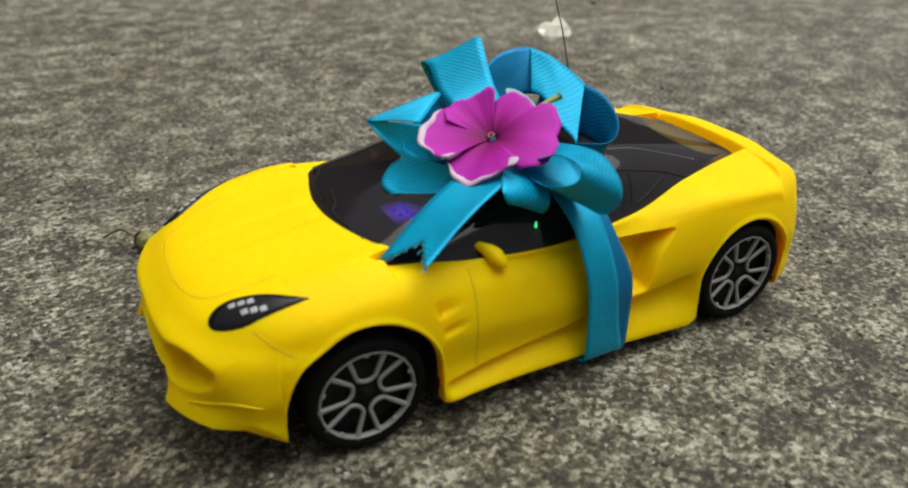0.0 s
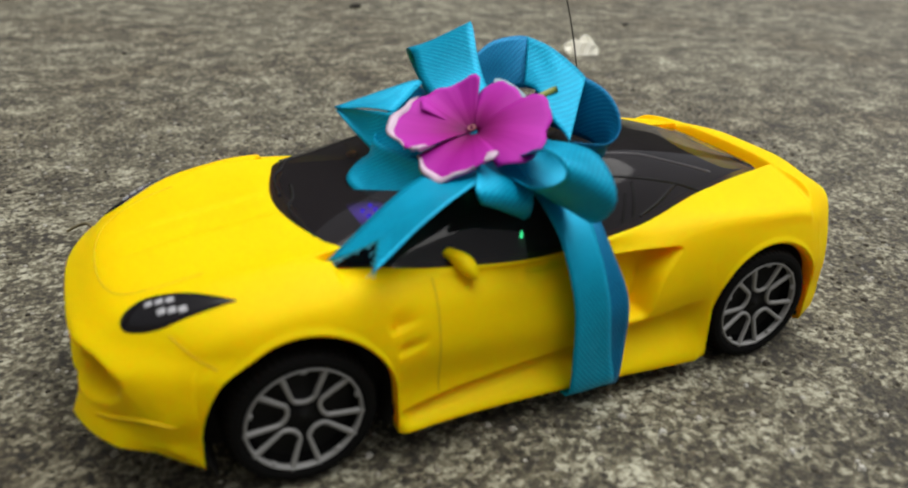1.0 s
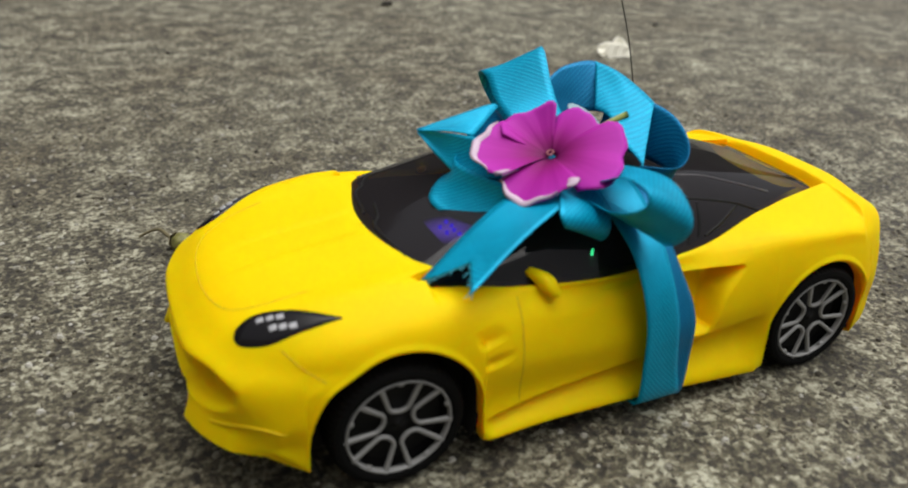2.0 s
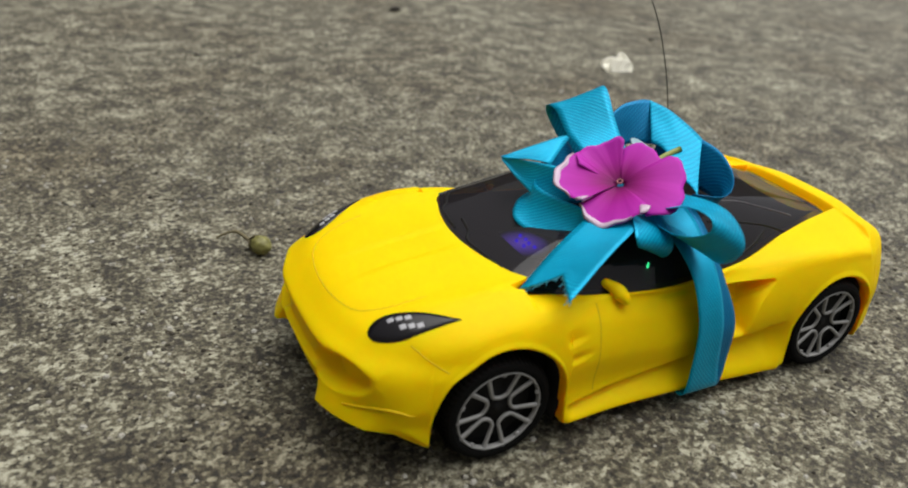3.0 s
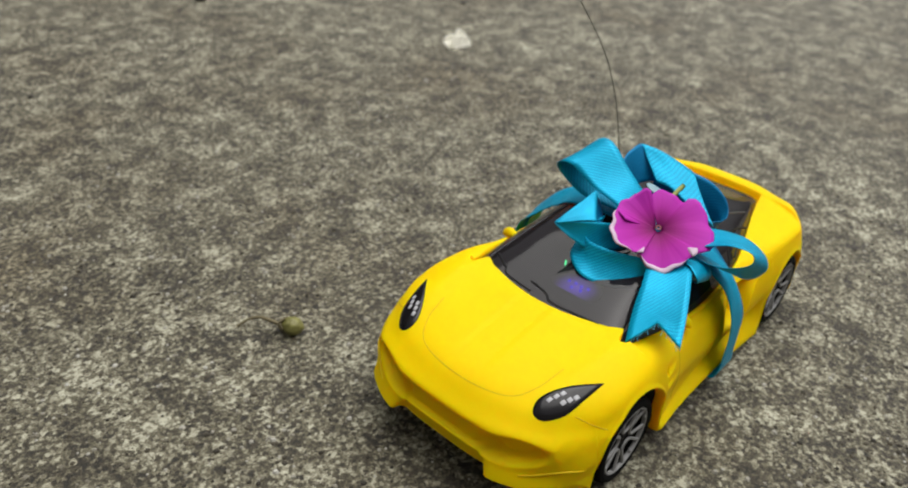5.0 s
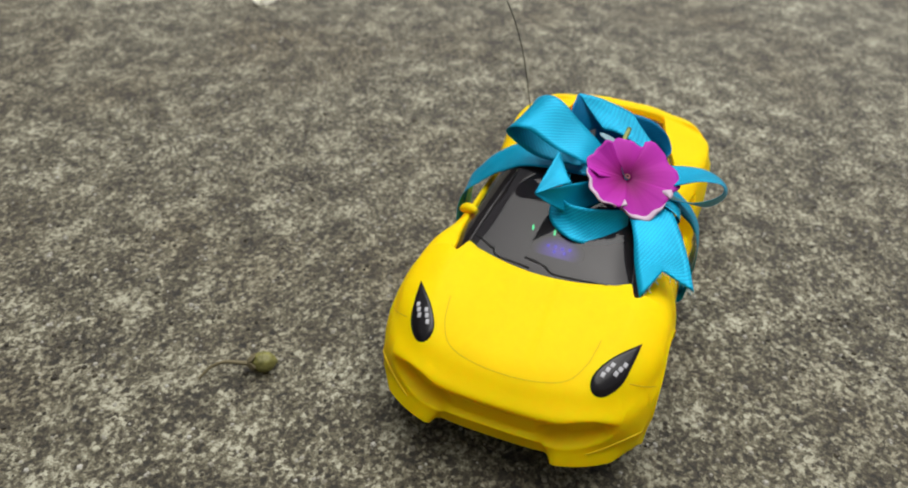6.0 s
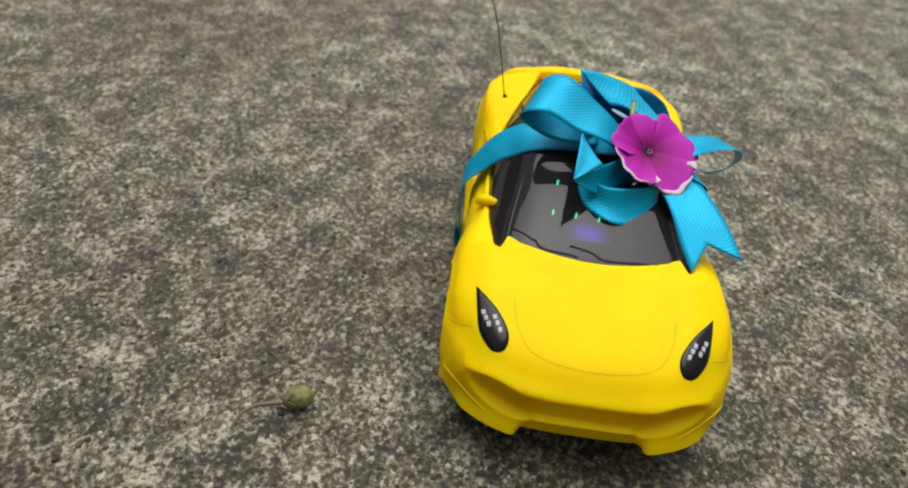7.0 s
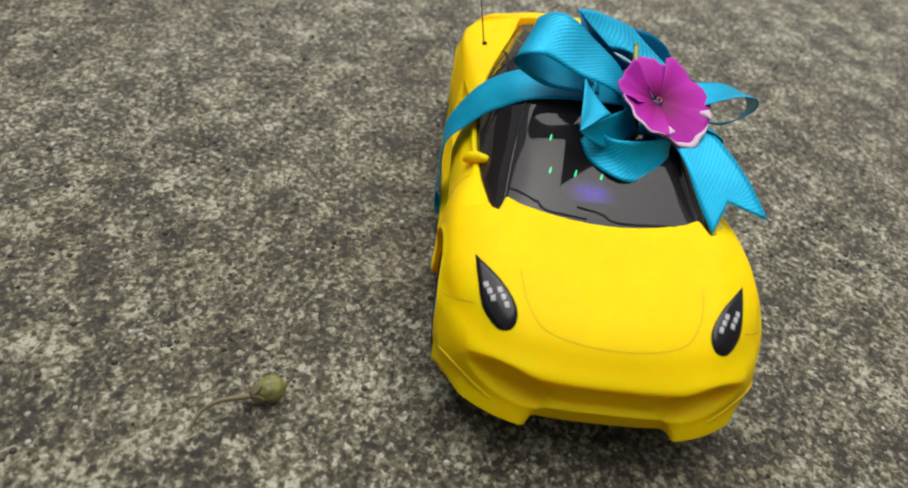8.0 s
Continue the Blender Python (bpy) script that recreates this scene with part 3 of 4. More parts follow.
build_cabin()
led_violet = material("violet_led", (0.02, 0.01, 0.05), 0.3, **{"Emission_Color": (0.04, 0.0, 1.0, 1), "Emission_Strength": 3.0})
led_green = material("green_led", (0.01, 0.05, 0.02), 0.3, **{"Emission_Color": (0.05, 1.0, 0.35, 1), "Emission_Strength": 6.0})
for mat, spots, size, label in ((led_violet, ((-2.9, 0.45), (-2.85, 0.15), (-2.9, -0.15), (-2.85, -0.45), (-3.25, 0.1), (-3.2, -0.3)), (0.07, 0.07, 0.07), "violet lamp glowing inside the car"), (led_green, ((-1.8, 0.45), (-1.8, 1.4), (-1.85, -0.5), (0.6, 1.2), (0.4, -2.6)), (0.045, 0.045, 0.17), "green lamp glowing inside the car")):
    for x, y in spots:
        bm = bmesh.new()
        bmesh.ops.create_uvsphere(bm, u_segments=12, v_segments=8, radius=1, matrix=Matrix.Translation((x, y, belt_z(x) - 0.2)) @ Matrix.Diagonal((*size, 1)))
        part("indicator_lamp", bm, mat, car, label)

# added glowing disc stands in for the violet lamps' haze, brightest in its middle
haze_disc = material("violet_haze_glow", (0.05, 0.03, 0.12), 0.5, **{"Emission_Color": (0.22, 0.10, 1.0, 1)})
t, b = nodes_of(haze_disc)
glow = t.nodes.new("ShaderNodeTexGradient")
glow.gradient_type = "SPHERICAL"
spread = t.nodes.new("ShaderNodeMapping")
spread.vector_type = "TEXTURE"
spread.inputs["Location"].default_value = (-3.05 * CM, 0, belt_z(-3.05) * CM - 0.003)
spread.inputs["Scale"].default_value = (0.0095, 0.0095, 0.0095)
t.links.new(t.nodes.new("ShaderNodeTexCoord").outputs["Object"], spread.inputs["Vector"])
t.links.new(spread.outputs[0], glow.inputs["Vector"])
t.links.new(math_node(t, "MULTIPLY", glow.outputs["Fac"], 2.2), b.inputs["Emission Strength"])
bm = bmesh.new()
bmesh.ops.create_cone(bm, cap_ends=True, segments=40, radius1=1.1, radius2=1.05, depth=0.05, matrix=Matrix.Translation((-3.05, 0, belt_z(-3.05) - 0.285)))
part("lamp_haze_disc", bm, haze_disc, car, "added violet glow disc standing in for lamp haze")


# ---------------------------------------------------------------- mirrors, antenna
def build_mirror(side):
    bm = bmesh.new()
    rows = []
    a, c = Vector((-2.42, side * 3.74, 4.87)), Vector((-1.95, side * 4.64, 4.47))
    axis = (c - a).normalized()
    u = axis.cross(Vector((0, 0, 1))).normalized()
    v = u.cross(axis)
    for i in range(15):
        f = i / 14
        r = 0.02 + (0.15 + 0.09 * step(0.2, 0.75, f)) * math.sin(math.pi * min(1, 0.16 + 0.84 * f)) ** 0.5 if f < 1 else 0.02
        p = a + (c - a) * f + Vector((0, 0, 0.10 * math.sin(math.pi * f)))
        rows.append([bm.verts.new(p + u * r * 1.1 * math.cos(q) + v * r * 1.0 * math.sin(q)) for q in (2 * math.pi * k / 18 for k in range(18))])
    grid_faces(bm, rows, True)
    bm.faces.new(list(reversed(rows[0])))
    bm.faces.new(rows[-1])
    bmesh.ops.recalc_face_normals(bm, faces=bm.faces)
    part("wing_mirror", bm, yellow, car, "small yellow rounded wing mirror")


for side in (-1, 1):
    build_mirror(side)

bm = bmesh.new()
tube(bm, spline([(6.5, 3.95, 4.8), (6.42, 4.42, 7.0), (6.14, 4.88, 9.0), (5.75, 5.65, 11.0), (5.0, 7.13, 13.4), (4.1, 9.1, 15.8)], 40), 0.028, 6)
part("antenna", bm, wire_metal, car, "thin dark wire aerial")
bm = bmesh.new()
foot = on_top(body_tree, 6.5, 3.95)
tube(bm, [foot + Vector((0, 0, -0.1)), foot + Vector((0, 0, 0.06)), foot + Vector((0, 0, 0.09))], lambda f: 0.12 - 0.03 * f, 12)
part("antenna_socket", bm, matte_black, car, "small dark aerial socket")


# ---------------------------------------------------------------- ribbon
WIDTH = 1.95


def strip(bm, controls, n=48, across=8, cup=0.0, notch=0.0):
    """A ribbon through controls of (centre, across-direction, width factor)."""
    line = spline([c[0] for c in controls], n)
    side = spline([Vector(c[1]).normalized() for c in controls], n)
    wide = spline([(c[2] if len(c) > 2 else 1.0, 0, 0) for c in controls], n)
    uv = bm.loops.layers.uv.verify()
    rows, along = [], 0.0
    for i, (p, s) in enumerate(zip(line, side)):
        d = (line[min(i + 1, n)] - line[max(i - 1, 0)]).normalized()
        s = (s - d * s.dot(d)).normalized()
        up = d.cross(s)
        w = WIDTH * max(0.02, wide[i].x)
        if i:
            along += (p - line[i - 1]).length
        row = []
        for k in range(across + 1):
            f = 2 * k / across - 1
            back = notch * (1 - abs(f)) * step(0.72, 1.0, i / n)
            wave = 0.03 * noise.noise(Vector((along * 0.9, f * 1.2, controls[0][0][0] * 3 + controls[-1][0][1])))
            row.append((bm.verts.new(p + s * (w * f / 2) + up * (cup * f * f + wave) - d * back), (k / across, along / WIDTH)))
        rows.append(row)
    for a, b2 in zip(rows, rows[1:]):
        for k in range(across):
            f = bm.faces.new([a[k][0], a[k + 1][0], b2[k + 1][0], b2[k][0]])
            for loop, c in zip(f.loops, (a[k][1], a[k + 1][1], b2[k + 1][1], b2[k][1])):
                loop[uv].uv = c


bow = tagged(new("ribbon_bow"), "turquoise satin ribbon bow tied round the car roof", "ribbon")


def ribbon(name, controls, n=48, cup=0.0, notch=0.0, label="", finish=None):
    bm = bmesh.new()
    strip(bm, [(Vector(c[0]), *c[1:]) for c in controls], n, cup=cup, notch=notch)
    ob = part(name, bm, finish or satin, bow, label)
    mod = ob.modifiers.new("thickness", "SOLIDIFY")
    mod.thickness, mod.offset = 0.00025, 0
    return ob


def fold(name, one, two, n=40, bulge=0.0, across=10, label="", finish=None):
    """A piece of ribbon ruled between its two selvages."""
    bm = bmesh.new()
    uv = bm.loops.layers.uv.verify()
    a, c = spline(one, n), spline(two, n)
    rows, along = [], 0.0
    for i in range(n + 1):
        if i:
            along += ((a[i] + c[i]) / 2 - (a[i - 1] + c[i - 1]) / 2).length
        d = (a[min(i + 1, n)] + c[min(i + 1, n)] - a[max(i - 1, 0)] - c[max(i - 1, 0)]) / 2
        up = d.cross(c[i] - a[i]).normalized()
        row = []
        for k in range(across + 1):
            f = k / across
            wave = 0.035 * noise.noise(Vector((along * 0.9, f * 2.4, one[0][0] * 3 + two[-1][1])))
            row.append((bm.verts.new(a[i] + (c[i] - a[i]) * f + up * (bulge * 4 * f * (1 - f) + wave)), (f, along / WIDTH)))
        rows.append(row)
    for p, q in zip(rows, rows[1:]):
        for k in range(across):
            face = bm.faces.new([p[k][0], p[k + 1][0], q[k + 1][0], q[k][0]])
            for loop, w in zip(face.loops, (p[k][1], p[k + 1][1], q[k + 1][1], q[k][1])):
                loop[uv].uv = w
    ob = part(name, bm, finish or satin, bow, label)
    mod = ob.modifiers.new("thickness", "SOLIDIFY")
    mod.thickness, mod.offset = 0.00025, 0
    return ob


X, Y = (1, 0, 0), (0, 1, 0)
# two layers of the band round the car
ribbon("band", [((1.25, -3.2, 0.62), X, 0.75), ((1.28, -4.8, 0.58), X, 0.75), ((1.28, -5.3, 0.76), X, 0.74), ((1.12, -5.40, 1.9), (1, 0.02, 0), 0.62), ((0.98, -5.37, 3.4), (1, 0.03, 0), 0.56), ((0.78, -5.03, 4.7), (1, 0.06, 0), 0.54), ((0.72, -4.25, 5.6), (1, 0.1, 0), 0.6), ((0.6, -2.6, 6.45), X, 0.8), ((0.45, 0, 6.62), X, 0.95), ((0.5, 2.3, 6.45), (1, 0.15, 0), 0.95), ((0.8, 3.68, 5.66), (1, 0.3, 0.1), 0.8), ((0.7, 4.62, 4.8), (1, 0.2, 0.2), 0.66), ((0.5, 5.26, 3.9), (1, 0, 0.2), 0.6), ((0.25, 5.36, 2.4), X, 0.6), ((0.2, 5.26, 0.75), X, 0.6), ((0.2, 4.2, 0.45), X, 0.6)], 110)
# the rear layer's shade is in its darker colour
ribbon("band", [((1.55, -3.2, 0.55), X, 0.6), ((1.62, -4.8, 0.52), X, 0.6), ((1.66, -5.18, 0.7), X, 0.6), ((1.78, -5.25, 2.0), (1, 0.1, 0), 0.56), ((1.72, -5.22, 3.2), (1, 0.12, 0), 0.58), ((1.45, -4.86, 4.4), (1, 0.2, 0), 0.5), ((1.15, -4.1, 5.35), X, 0.6), ((1.0, -2.6, 6.36), X, 0.8), ((0.9, -0.2, 6.54), X, 0.9)], 70, label="rear layer of the ribbon band, coloured darker for shade", finish=satin_shade)
ribbon("band", [((0.9, -0.4, 6.56), X, 0.9), ((1.0, 0.8, 6.52), X, 0.9), ((1.1, 2.3, 6.38), (1, 0.1, 0), 0.8), ((1.35, 3.68, 5.55), (1, 0.3, 0.1), 0.7), ((1.25, 4.62, 4.7), (1, 0.1, 0.1), 0.6), ((1.1, 5.2, 3.75), X, 0.55), ((0.8, 5.27, 2.2), X, 0.55), ((0.7, 5.18, 0.6), X, 0.55)], 60)
# upper loop, its outer end standing up behind the flower
ribbon("loop", [((-0.1, -1.2, 6.9), (1, -0.2, 0), 0.7), ((-0.4, -0.2, 7.75), (1, -0.25, 0.2), 0.75), ((-0.3, 0.9, 8.25), (1, -0.45, 0.4), 0.9), ((0.0, 2.05, 8.75), (1, -0.6, 0.55)), ((0.2, 2.85, 8.45), (1, -0.5, 0.5)), ((0.42, 2.85, 7.95), (1, -0.4, 0.4)), ((0.5, 1.7, 7.25), (1, -0.3, 0.3)), ((0.3, 0, 6.9), X, 0.7)], 64)
# loop towards the tail: back strand and end's inside coloured as shaded, lit front strand
fold("loop", [(-0.1, 0.6, 8.0), (0.9, 1.0, 8.66), (1.6, 1.06, 8.84), (2.3, 1.06, 8.83), (2.7, 0.7, 8.6)], [(0.2, 0.2, 6.9), (0.95, 0.4, 7.45), (1.4, 0.3, 7.55), (2.0, 0.0, 7.55), (2.3, -0.4, 7.4)], 24, label="inner ribbon face coloured darker for shade", finish=satin_shade)
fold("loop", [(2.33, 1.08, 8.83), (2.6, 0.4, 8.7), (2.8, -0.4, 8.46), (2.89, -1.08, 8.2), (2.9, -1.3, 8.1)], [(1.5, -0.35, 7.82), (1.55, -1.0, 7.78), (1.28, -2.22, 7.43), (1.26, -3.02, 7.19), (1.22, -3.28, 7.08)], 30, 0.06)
fold("loop", [(2.5, 0.2, 8.2), (2.86, -1.0, 8.14), (3.08, -2.0, 7.95), (3.07, -2.75, 7.55), (2.85, -3.15, 7.1), (2.4, -3.2, 6.85), (1.6, -2.7, 6.85)], [(1.9, 0.0, 6.7), (2.3, -0.9, 6.6), (2.65, -1.9, 6.55), (2.73, -2.6, 6.45), (2.6, -2.95, 6.4), (2.2, -3.0, 6.35), (1.4, -2.6, 6.4)], 40, -0.05, label="inner ribbon face coloured darker for shade", finish=satin_shade)
# loop hanging out over the driver's side
fold("loop", [(-0.3, -1.9, 6.7), (-0.45, -3.4, 6.95), (-0.5, -4.6, 7.55), (-0.4, -5.45, 7.6), (-0.4, -5.62, 7.2), (-0.55, -5.1, 6.8), (-0.7, -4.2, 6.6), (-0.5, -2.4, 6.5)], [(0.6, -1.7, 6.75), (0.9, -3.2, 7.12), (1.0, -4.7, 7.28), (0.95, -5.6, 6.95), (0.9, -5.85, 6.4), (0.8, -5.4, 5.8), (0.75, -4.6, 5.72), (0.5, -2.3, 6.4)], 70)
# small loop under the blossom
fold("loop", [(-1.2, -2.9, 6.7), (-1.65, -3.8, 6.78), (-1.9, -4.25, 6.6), (-1.75, -4.25, 6.25), (-1.35, -3.8, 6.1), (-0.9, -3.0, 6.3)], [(0.1, -2.7, 6.5), (-0.1, -3.7, 6.35), (-0.3, -4.2, 6.05), (-0.35, -4.15, 5.65), (-0.35, -3.75, 5.45), (-0.1, -3.0, 5.9)], 44)
# puffed loop lying on the windscreen
fold("loop", [(-1.2, 0.3, 7.0), (-2.2, 0.4, 6.9), (-2.85, 0.05, 6.72), (-2.95, -0.8, 6.72), (-2.6, -1.8, 6.7), (-2.0, -2.5, 6.6), (-1.2, -2.2, 6.55), (-1.0, -1.4, 6.5)], [(-2.3, 0.75, 6.1), (-3.2, 0.45, 5.88), (-3.82, -0.35, 5.78), (-3.8, -1.1, 5.66), (-3.35, -2.0, 5.6), (-2.6, -2.6, 5.62), (-1.7, -2.3, 5.9), (-1.4, -1.4, 6.1)], 60, 0.16)
# loop folded to a point: lower face, upper face, inside with shade in its colour
fold("loop", [(-3.62, 1.13, 7.27), (-3.05, 0.6, 7.3), (-2.49, 0.05, 7.31), (-1.4, -1.0, 7.2)], [(-3.6, 1.1, 7.2), (-3.2, 0.42, 6.6), (-2.7, -0.35, 6.2), (-1.5, -1.3, 6.3)], 36, 0.08)
fold("loop", [(-3.62, 1.14, 7.28), (-2.9, 1.08, 7.48), (-2.1, 1.0, 7.68), (-1.31, 0.92, 7.87), (-1.1, 0.85, 7.8)], [(-3.6, 1.12, 7.26), (-3.2, 0.72, 7.32), (-2.85, 0.4, 7.36), (-2.49, 0.06, 7.34), (-2.35, 0.0, 7.25)], 30, 0.05)
fold("loop", [(-1.31, 0.95, 7.84), (-1.0, 0.9, 7.5), (-0.8, 0.7, 7.0)], [(-2.46, 0.12, 7.28), (-2.0, 0.2, 6.9), (-1.6, 0.1, 6.7)], 16, label="inner ribbon face coloured darker for shade", finish=satin_shade)
ribbon("tail", [((-0.9, -2.2, 6.45), (0.75, -0.65, 0), 0.8), ((-1.9, -3.1, 6.5), (0.65, -0.75, 0.15), 0.85), ((-2.9, -3.6, 6.3), (0.5, -0.85, 0.2), 0.9), ((-4.0, -4.05, 5.85), (0.35, -0.9, 0.28)), ((-5.1, -4.52, 5.3), (0.28, -0.92, 0.28))], 40, cup=0.06, notch=0.95, label="ribbon end cut to a swallowtail")
# frayed threads along the cut of the ribbon end
rng = random.Random(21)
cut, along = Vector((-5.1, -4.52, 5.3)), Vector((-1.1, -0.47, -0.55)).normalized()
selvage = Vector((0.28, -0.92, 0.28))
selvage = (selvage - along * selvage.dot(along)).normalized()
bm = bmesh.new()
for k in range(70):
    f = k / 34.5 - 1
    root = cut + selvage * (WIDTH * 0.49 * f) - along * (0.95 * (1 - abs(f)) + 0.06)
    way = along + selvage * rng.uniform(-0.5, 0.5) + Vector((0, 0, rng.uniform(-0.25, 0.3)))
    reach = rng.uniform(0.05, 0.13) if k % 11 else 0.26
    tube(bm, [root, root + way * reach * 0.6, root + way * reach + Vector((0, 0, rng.uniform(-0.08, 0.04)))], 0.009, 4)
part("fray", bm, thread_pale, bow, "pale frayed threads at the cut ribbon end")
# the knot
ribbon("knot", [((-0.7, -1.6, 6.45), Y, 0.6), ((-0.6, -1.4, 6.8), Y, 0.6), ((0.1, -1.2, 6.95), Y, 0.6), ((0.7, -1.2, 6.85), Y, 0.6), ((0.8, -1.2, 6.4), Y, 0.6)], 30)

# ---------------------------------------------------------------- flower
flower = tagged(new("flower"), "magenta five-petalled periwinkle blossom on the bow", "flower")
centre = Vector((-0.92, -1.93, 7.33))
up = Vector((-0.44, -0.22, 0.87)).normalized()
fx = Vector((1, 0, 0))
fx = (fx - up * fx.dot(up)).normalized()
fy = up.cross(fx)


def petal_point(direction, half, r, s, reach, lift):
    """A point of a petal: r from the throat to the tip, s across it from -1 to 1."""
    spread = half * (0.93 + 0.07 * math.sin(min(1.0, r * 1.12) * math.pi / 2))
    a = direction + spread * s
    rim = reach * (1 - 0.16 * abs(s) ** 3 - 0.05 * math.cos(5 * s + direction) + 0.02 * math.sin(13 * s + direction * 4))
    d = 0.12 + (rim - 0.12) * r
    h = lift * r * r + 0.06 * s * r + 0.11 * math.sin(3.1 * s + direction * 3) * r * r + 0.025 * math.sin(8 * s + direction * 5) * r * r
    return centre + (fx * math.cos(a) + fy * math.sin(a)) * d + up * (h - 0.28 * (1 - r) ** 3)


def build_petal(direction, half, reach, lift, layer):
    bm = bmesh.new()
    uv = bm.loops.layers.uv.verify()
    rows = []
    for i in range(13):
        r = i / 12
        rows.append([(bm.verts.new(petal_point(direction, half, r, j / 8 - 1, reach, lift) + up * layer), (j / 16, r)) for j in range(17)])
    for a, b2 in zip(rows, rows[1:]):
        for j in range(16):
            f = bm.faces.new([a[j][0], a[j + 1][0], b2[j + 1][0], b2[j][0]])
            for loop, c in zip(f.loops, (a[j][1], a[j + 1][1], b2[j + 1][1], b2[j][1])):
                loop[uv].uv = c
    ob = part("petal", bm, petal_pink, flower)
    mod = ob.modifiers.new("thickness", "SOLIDIFY")
    mod.thickness = 0.0002
    return ob


def curled_edge(owner, direction, half, reach, lift, s0, s1, width):
    """The pale underside of a petal where its rim is rolled over."""
    bm = bmesh.new()
    rows = []
    for i in range(17):
        f = i / 16
        s = s0 + (s1 - s0) * f
        w = width * math.sin(math.pi * f) ** 0.7 + 0.01
        rim = petal_point(direction, half, 1.0, s, reach, lift)
        inner = petal_point(direction, half, 1.0 - w / reach, s, reach, lift)
        rows.append([bm.verts.new(rim + (inner - rim) * k / 5 + up * (0.03 + 0.16 * math.sin(math.pi * (0.25 + 0.75 * k / 5)))) for k in range(6)])
    grid_faces(bm, rows)
    ob = part("curled_rim", bm, petal_back, owner, "pale pink rolled-over petal rim")
    ob.modifiers.new("thickness", "SOLIDIFY").thickness = 0.0002


PETALS = ((90, 39, 1.7, 0.3), (12, 43, 1.68, -0.12), (-48, 46, 2.1, -0.16), (-131, 42, 2.0, 0.1), (152, 42, 1.98, 0.42))
made = []
for k, (deg, half, reach, lift) in enumerate(PETALS):
    made.append(build_petal(radians(deg), radians(half), reach, lift, 0.03 * k))
for k, s0, s1, w in ((4, -0.9, 0.7, 0.30), (4, 0.84, 1.0, 0.7), (3, -0.95, 0.5, 0.34), (3, 0.70, 1.0, 0.62)):
    deg, half, reach, lift = PETALS[k]
    curled_edge(made[k], radians(deg), radians(half), reach, lift, s0, s1, w)
bm = bmesh.new()
for k in range(18):
    a = 2 * math.pi * k / 18
    b2 = 2 * math.pi * (k + 1) / 18
    tube(bm, [centre + (fx * math.cos(v) + fy * math.sin(v)) * 0.085 + up * -0.04 for v in (a, b2)], 0.03, 6)
part("eye", bm, material("pale_eye", (0.36, 0.12, 0.14), 0.5), flower, "pale ring at the blossom's throat")
bm = bmesh.new()
tube(bm, spline([(0.5, -1.5, 7.3), (1.2, -1.3, 7.6), (1.95, -1.35, 7.9)], 10), 0.10, 8)
part("stem", bm, stem_green, flower, "short yellow-green flower stem")
bm = bmesh.new()
bmesh.ops.create_uvsphere(bm, u_segments=16, v_segments=10, radius=1, matrix=Matrix.Translation((0.85, -0.8, 7.78)) @ Matrix.Rotation(0.6, 4, "Z") @ Matrix.Rotation(0.5, 4, "X") @ Matrix.Diagonal((0.42, 0.6, 0.07, 1)))
part("bract", bm, material("pale_bract", (0.24, 0.36, 0.40), 0.4), flower, "pale translucent bract behind the petals")

# ---------------------------------------------------------------- things on the slab
def build_seed_pod():
    pod = tagged(new("seed_pod"), "small dull green round fruit with a dry curved stalk", "seed pod")
    bm = bmesh.new()
    bmesh.ops.create_uvsphere(bm, u_segments=32, v_segments=18, radius=1)
    for v in bm.verts:
        a, u = math.atan2(v.co.y, v.co.z), v.co.x
        k = (1 + 0.03 * math.cos(8 * a)) * (1 + 0.035 * math.sin(15 * u + 0.5 * math.cos(a)) * (1 - u * u))
        if u < 0:
            k *= 1 - 0.22 * u * u
        v.co = Vector((u * 0.52 + (0.05 if u > 0.97 else 0), v.co.y * 0.42 * k, v.co.z * 0.42 * k))
    place = Matrix.Translation((-10.0, 9.9, 0.48)) @ Matrix.Rotation(radians(-58), 4, "Z")
    bmesh.ops.transform(bm, verts=bm.verts, matrix=place)
    part("fruit", bm, pod_green, pod)
    bm = bmesh.new()
    for k in range(5):
        a = 2 * math.pi * k / 5 + 0.4
        out = Vector((0, math.cos(a), math.sin(a)))
        side = Vector((0, -math.sin(a), math.cos(a)))
        rows = []
        for i in range(6):
            f = i / 5
            w = 0.15 * math.sin(math.pi * (0.15 + 0.8 * f))
            spot = Vector((-0.62 + 0.34 * f, 0, 0)) + out * (0.06 + 0.34 * f ** 0.8)
            rows.append([bm.verts.new(place @ (spot + side * w * j)) for j in (-1, -0.5, 0, 0.5, 1)])
        grid_faces(bm, rows)
    calyx = part("calyx", bm, stalk_brown, pod, "dry brown calyx round the stalk")
    calyx.modifiers.new("thickness", "SOLIDIFY").thickness = 0.0003
    bm = bmesh.new()
    tube(bm, spline([(-10.28, 10.35, 0.46), (-10.5, 10.8, 0.55), (-10.7, 11.3, 0.55), (-11.0, 11.75, 0.35), (-11.5, 12.0, 0.06)], 24), lambda f: 0.095 - 0.045 * f, 8)
    part("stalk", bm, stalk_brown, pod, "dry brown curved stalk")


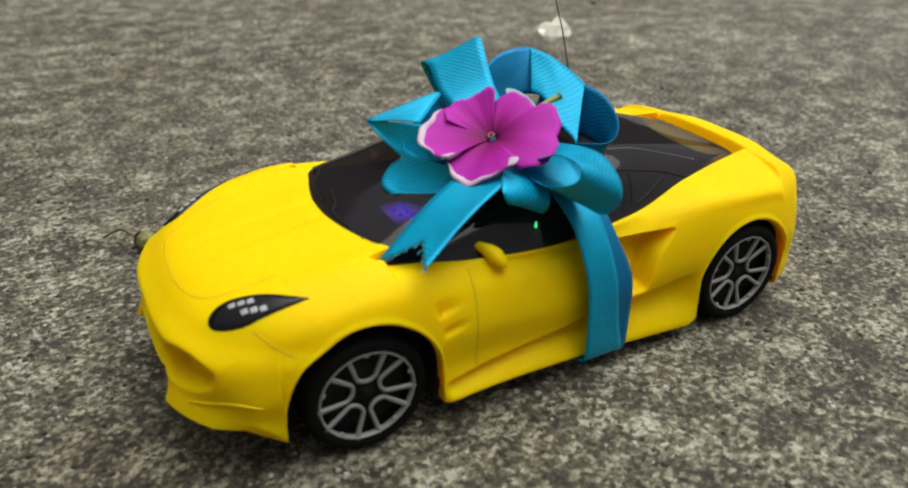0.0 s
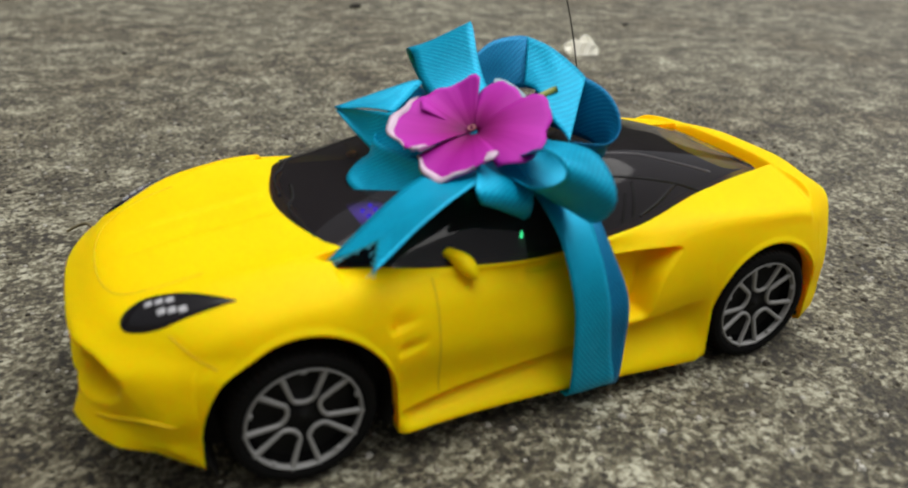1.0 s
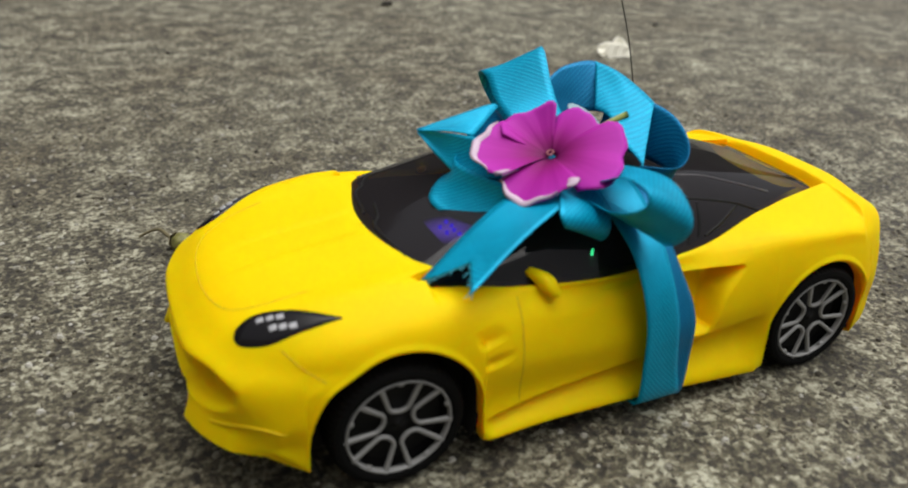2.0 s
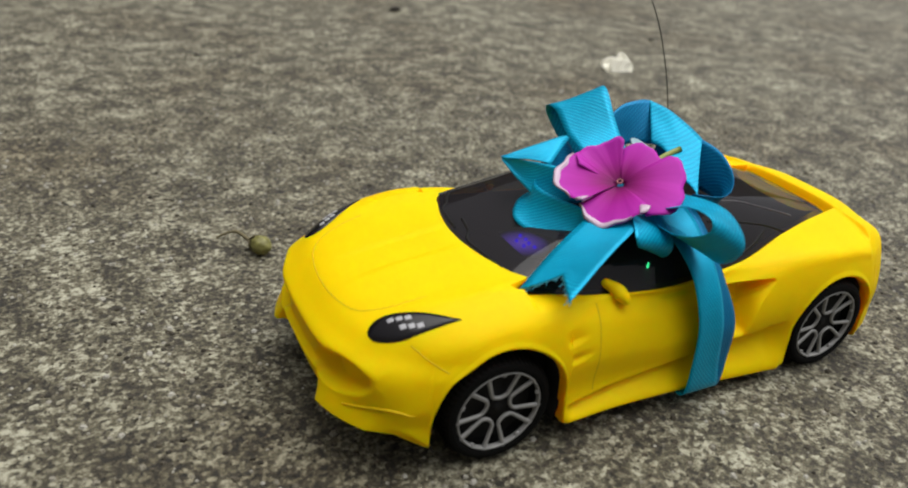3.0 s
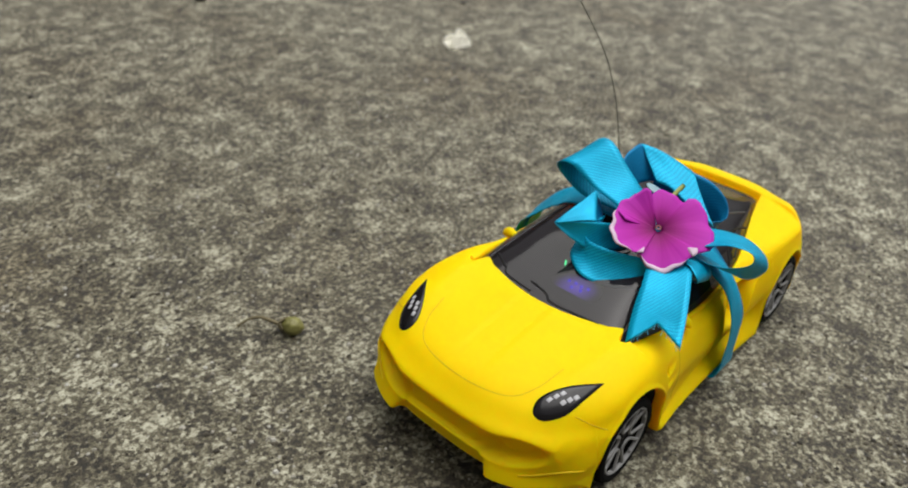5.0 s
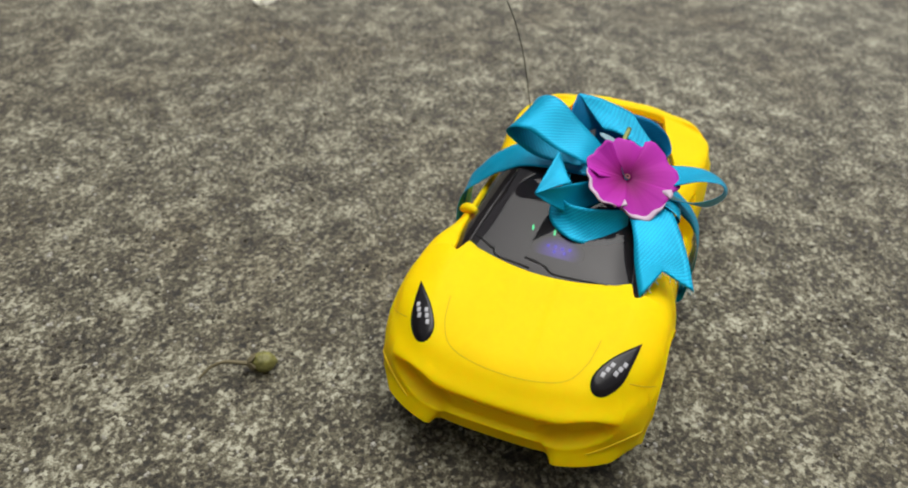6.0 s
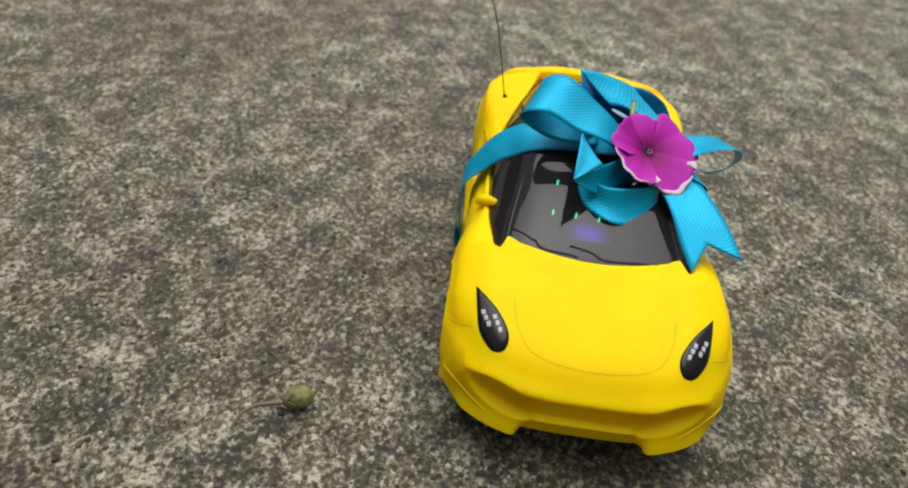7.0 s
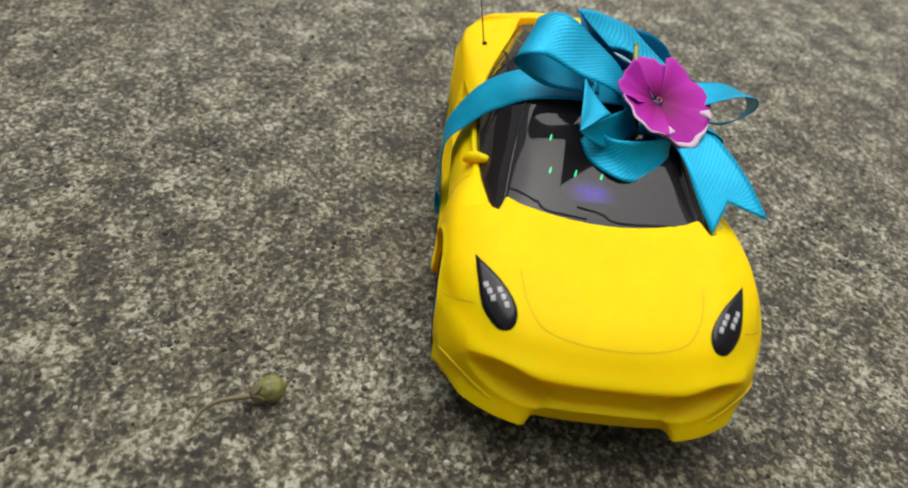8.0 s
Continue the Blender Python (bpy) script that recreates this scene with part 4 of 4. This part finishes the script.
pod_green = material("dull_green_skin", (0.16, 0.155, 0.04), 0.55)
t, b = nodes_of(pod_green)
r = ramp(t, noise_node(t, 350, 4).outputs[0], (0.35, (0.10, 0.095, 0.022)), (0.65, (0.23, 0.22, 0.065)))
t.links.new(r.outputs[0], b.inputs["Base Color"])
stalk_brown = material("dry_stalk", (0.15, 0.125, 0.065), 0.7)
build_seed_pod()

def lobe(bm, foot, tip, half, cup, curl):
    """One soft petal from its foot to its tip, cupped across."""
    foot, tip = Vector(foot), Vector(tip)
    d = tip - foot
    side = d.cross(Vector((0.3, -1, 0.6))).normalized()
    out = side.cross(d).normalized()
    rows = []
    for i in range(13):
        f = i / 12
        w = half * math.sin(math.pi * min(1.0, 0.12 + 0.86 * f)) ** 0.6
        rows.append([bm.verts.new(foot + d * f + side * w * k / 5 + out * (cup * (k / 5) ** 2 * w + curl * f * f + 0.05 * math.sin(5 * f + k))) for k in range(-5, 6)])
    grid_faces(bm, rows)


bm = bmesh.new()
lobe(bm, (25.6, 31.5, 0.08), (25.9, 32.3, 1.25), 0.85, 0.2, 0.15)
lobe(bm, (25.4, 31.6, 0.1), (24.0, 32.1, 0.7), 0.8, 0.2, -0.15)
lobe(bm, (25.1, 31.4, 0.06), (26.5, 31.3, 0.55), 0.8, 0.15, -0.1)
lobe(bm, (24.4, 31.3, 0.06), (25.7, 31.5, 0.75), 0.85, 0.1, -0.1)
blossom = tagged(part("fallen_petal", bm, material("white_petal", (0.84, 0.82, 0.70), 0.6)), "crumpled white fallen petal on the concrete", "petal")
blossom.modifiers.new("thickness", "SOLIDIFY").thickness = 0.0004


def dark_bit(name, x, y, size, label):
    bm = bmesh.new()
    bmesh.ops.create_icosphere(bm, subdivisions=2, radius=size)
    for v in bm.verts:
        v.co += v.co.normalized() * 0.35 * size * noise.noise(v.co * 2.1 / size + Vector((x, y, 0)))
        v.co = Vector((x + v.co.x * 1.3, y + v.co.y, size * 0.45 + v.co.z * 0.6))
    tagged(part(name, bm, litter), label, "debris")


litter = material("dark_litter", (0.03, 0.025, 0.018), 0.8)
dark_bit("debris", 15.1, 56.5, 0.45, "small dark crumb of dirt on the concrete")
dark_bit("debris", 35.8, 40.3, 0.24, "small dark crumb of dirt on the concrete")
dark_bit("debris", -7.2, 42.9, 0.14, "small dark crumb of dirt on the concrete")

# dark soil that begins beyond the far edge of the slab
bm = bmesh.new()
rows = []
for x in range(-90, 31, 3):
    y0 = 71.6 + 0.14 * (x + 12) + 0.25 * noise.noise(Vector((x * 0.2, 0, 0)))
    if x > 0:
        y0 += 0.06 * x * x / 3
    rows.append([bm.verts.new((x, y0 + dy, z)) for dy, z in ((0, 0.05), (0.2, 0.9), (6, 1.3), (30, 1.5))])
grid_faces(bm, rows)
bmesh.ops.recalc_face_normals(bm, faces=bm.faces)
bed = tagged(part("ground_bed", bm, litter), "dark soil beyond the slab's edge", "soil", kind="structure")
bed.modifiers.new("thickness", "SOLIDIFY").thickness = 0.003

# added unseen tall dark wall behind the bed; shuts off sky and darkens reflections
bm = bmesh.new()
bmesh.ops.create_cube(bm, size=1, matrix=Matrix.Translation((-100, 610, 195)) @ Matrix.Rotation(radians(4), 4, "Z") @ Matrix.Diagonal((2400, 30, 390, 1)))
bmesh.ops.bevel(bm, geom=list(bm.edges), offset=1.2, segments=2, affect="EDGES")
wall_stone = material("light_block_dark", (0.03, 0.032, 0.024), 0.9)
t, b = nodes_of(wall_stone)
r = ramp(t, noise_node(t, 30, 5).outputs[0], (0.35, (0.016, 0.018, 0.012)), (0.65, (0.05, 0.052, 0.036)))
t.links.new(r.outputs[0], b.inputs["Base Color"])
tagged(part("unseen_wall_back", bm, wall_stone, smooth=False), "added unseen tall dark wall that blocks sky light", "wall", kind="structure")


# added unseen wall behind the camera, which keeps the sky's light off that side
bm = bmesh.new()
bmesh.ops.create_cube(bm, size=1, matrix=Matrix.Translation((-145, -125, 80)) @ Matrix.Rotation(radians(-48), 4, "Z") @ Matrix.Diagonal((620, 20, 160, 1)))
bmesh.ops.bevel(bm, geom=list(bm.edges), offset=1.2, segments=2, affect="EDGES")
plaster = material("light_block_plaster", (0.12, 0.11, 0.09), 0.9)
t, b = nodes_of(plaster)
r = ramp(t, noise_node(t, 9, 6).outputs[0], (0.3, (0.16, 0.148, 0.12)), (0.7, (0.27, 0.25, 0.21)))
t.links.new(r.outputs[0], b.inputs["Base Color"])
tagged(part("unseen_wall_front", bm, plaster, smooth=False), "added unseen plain grey plaster wall that blocks sky light", "wall", kind="structure")
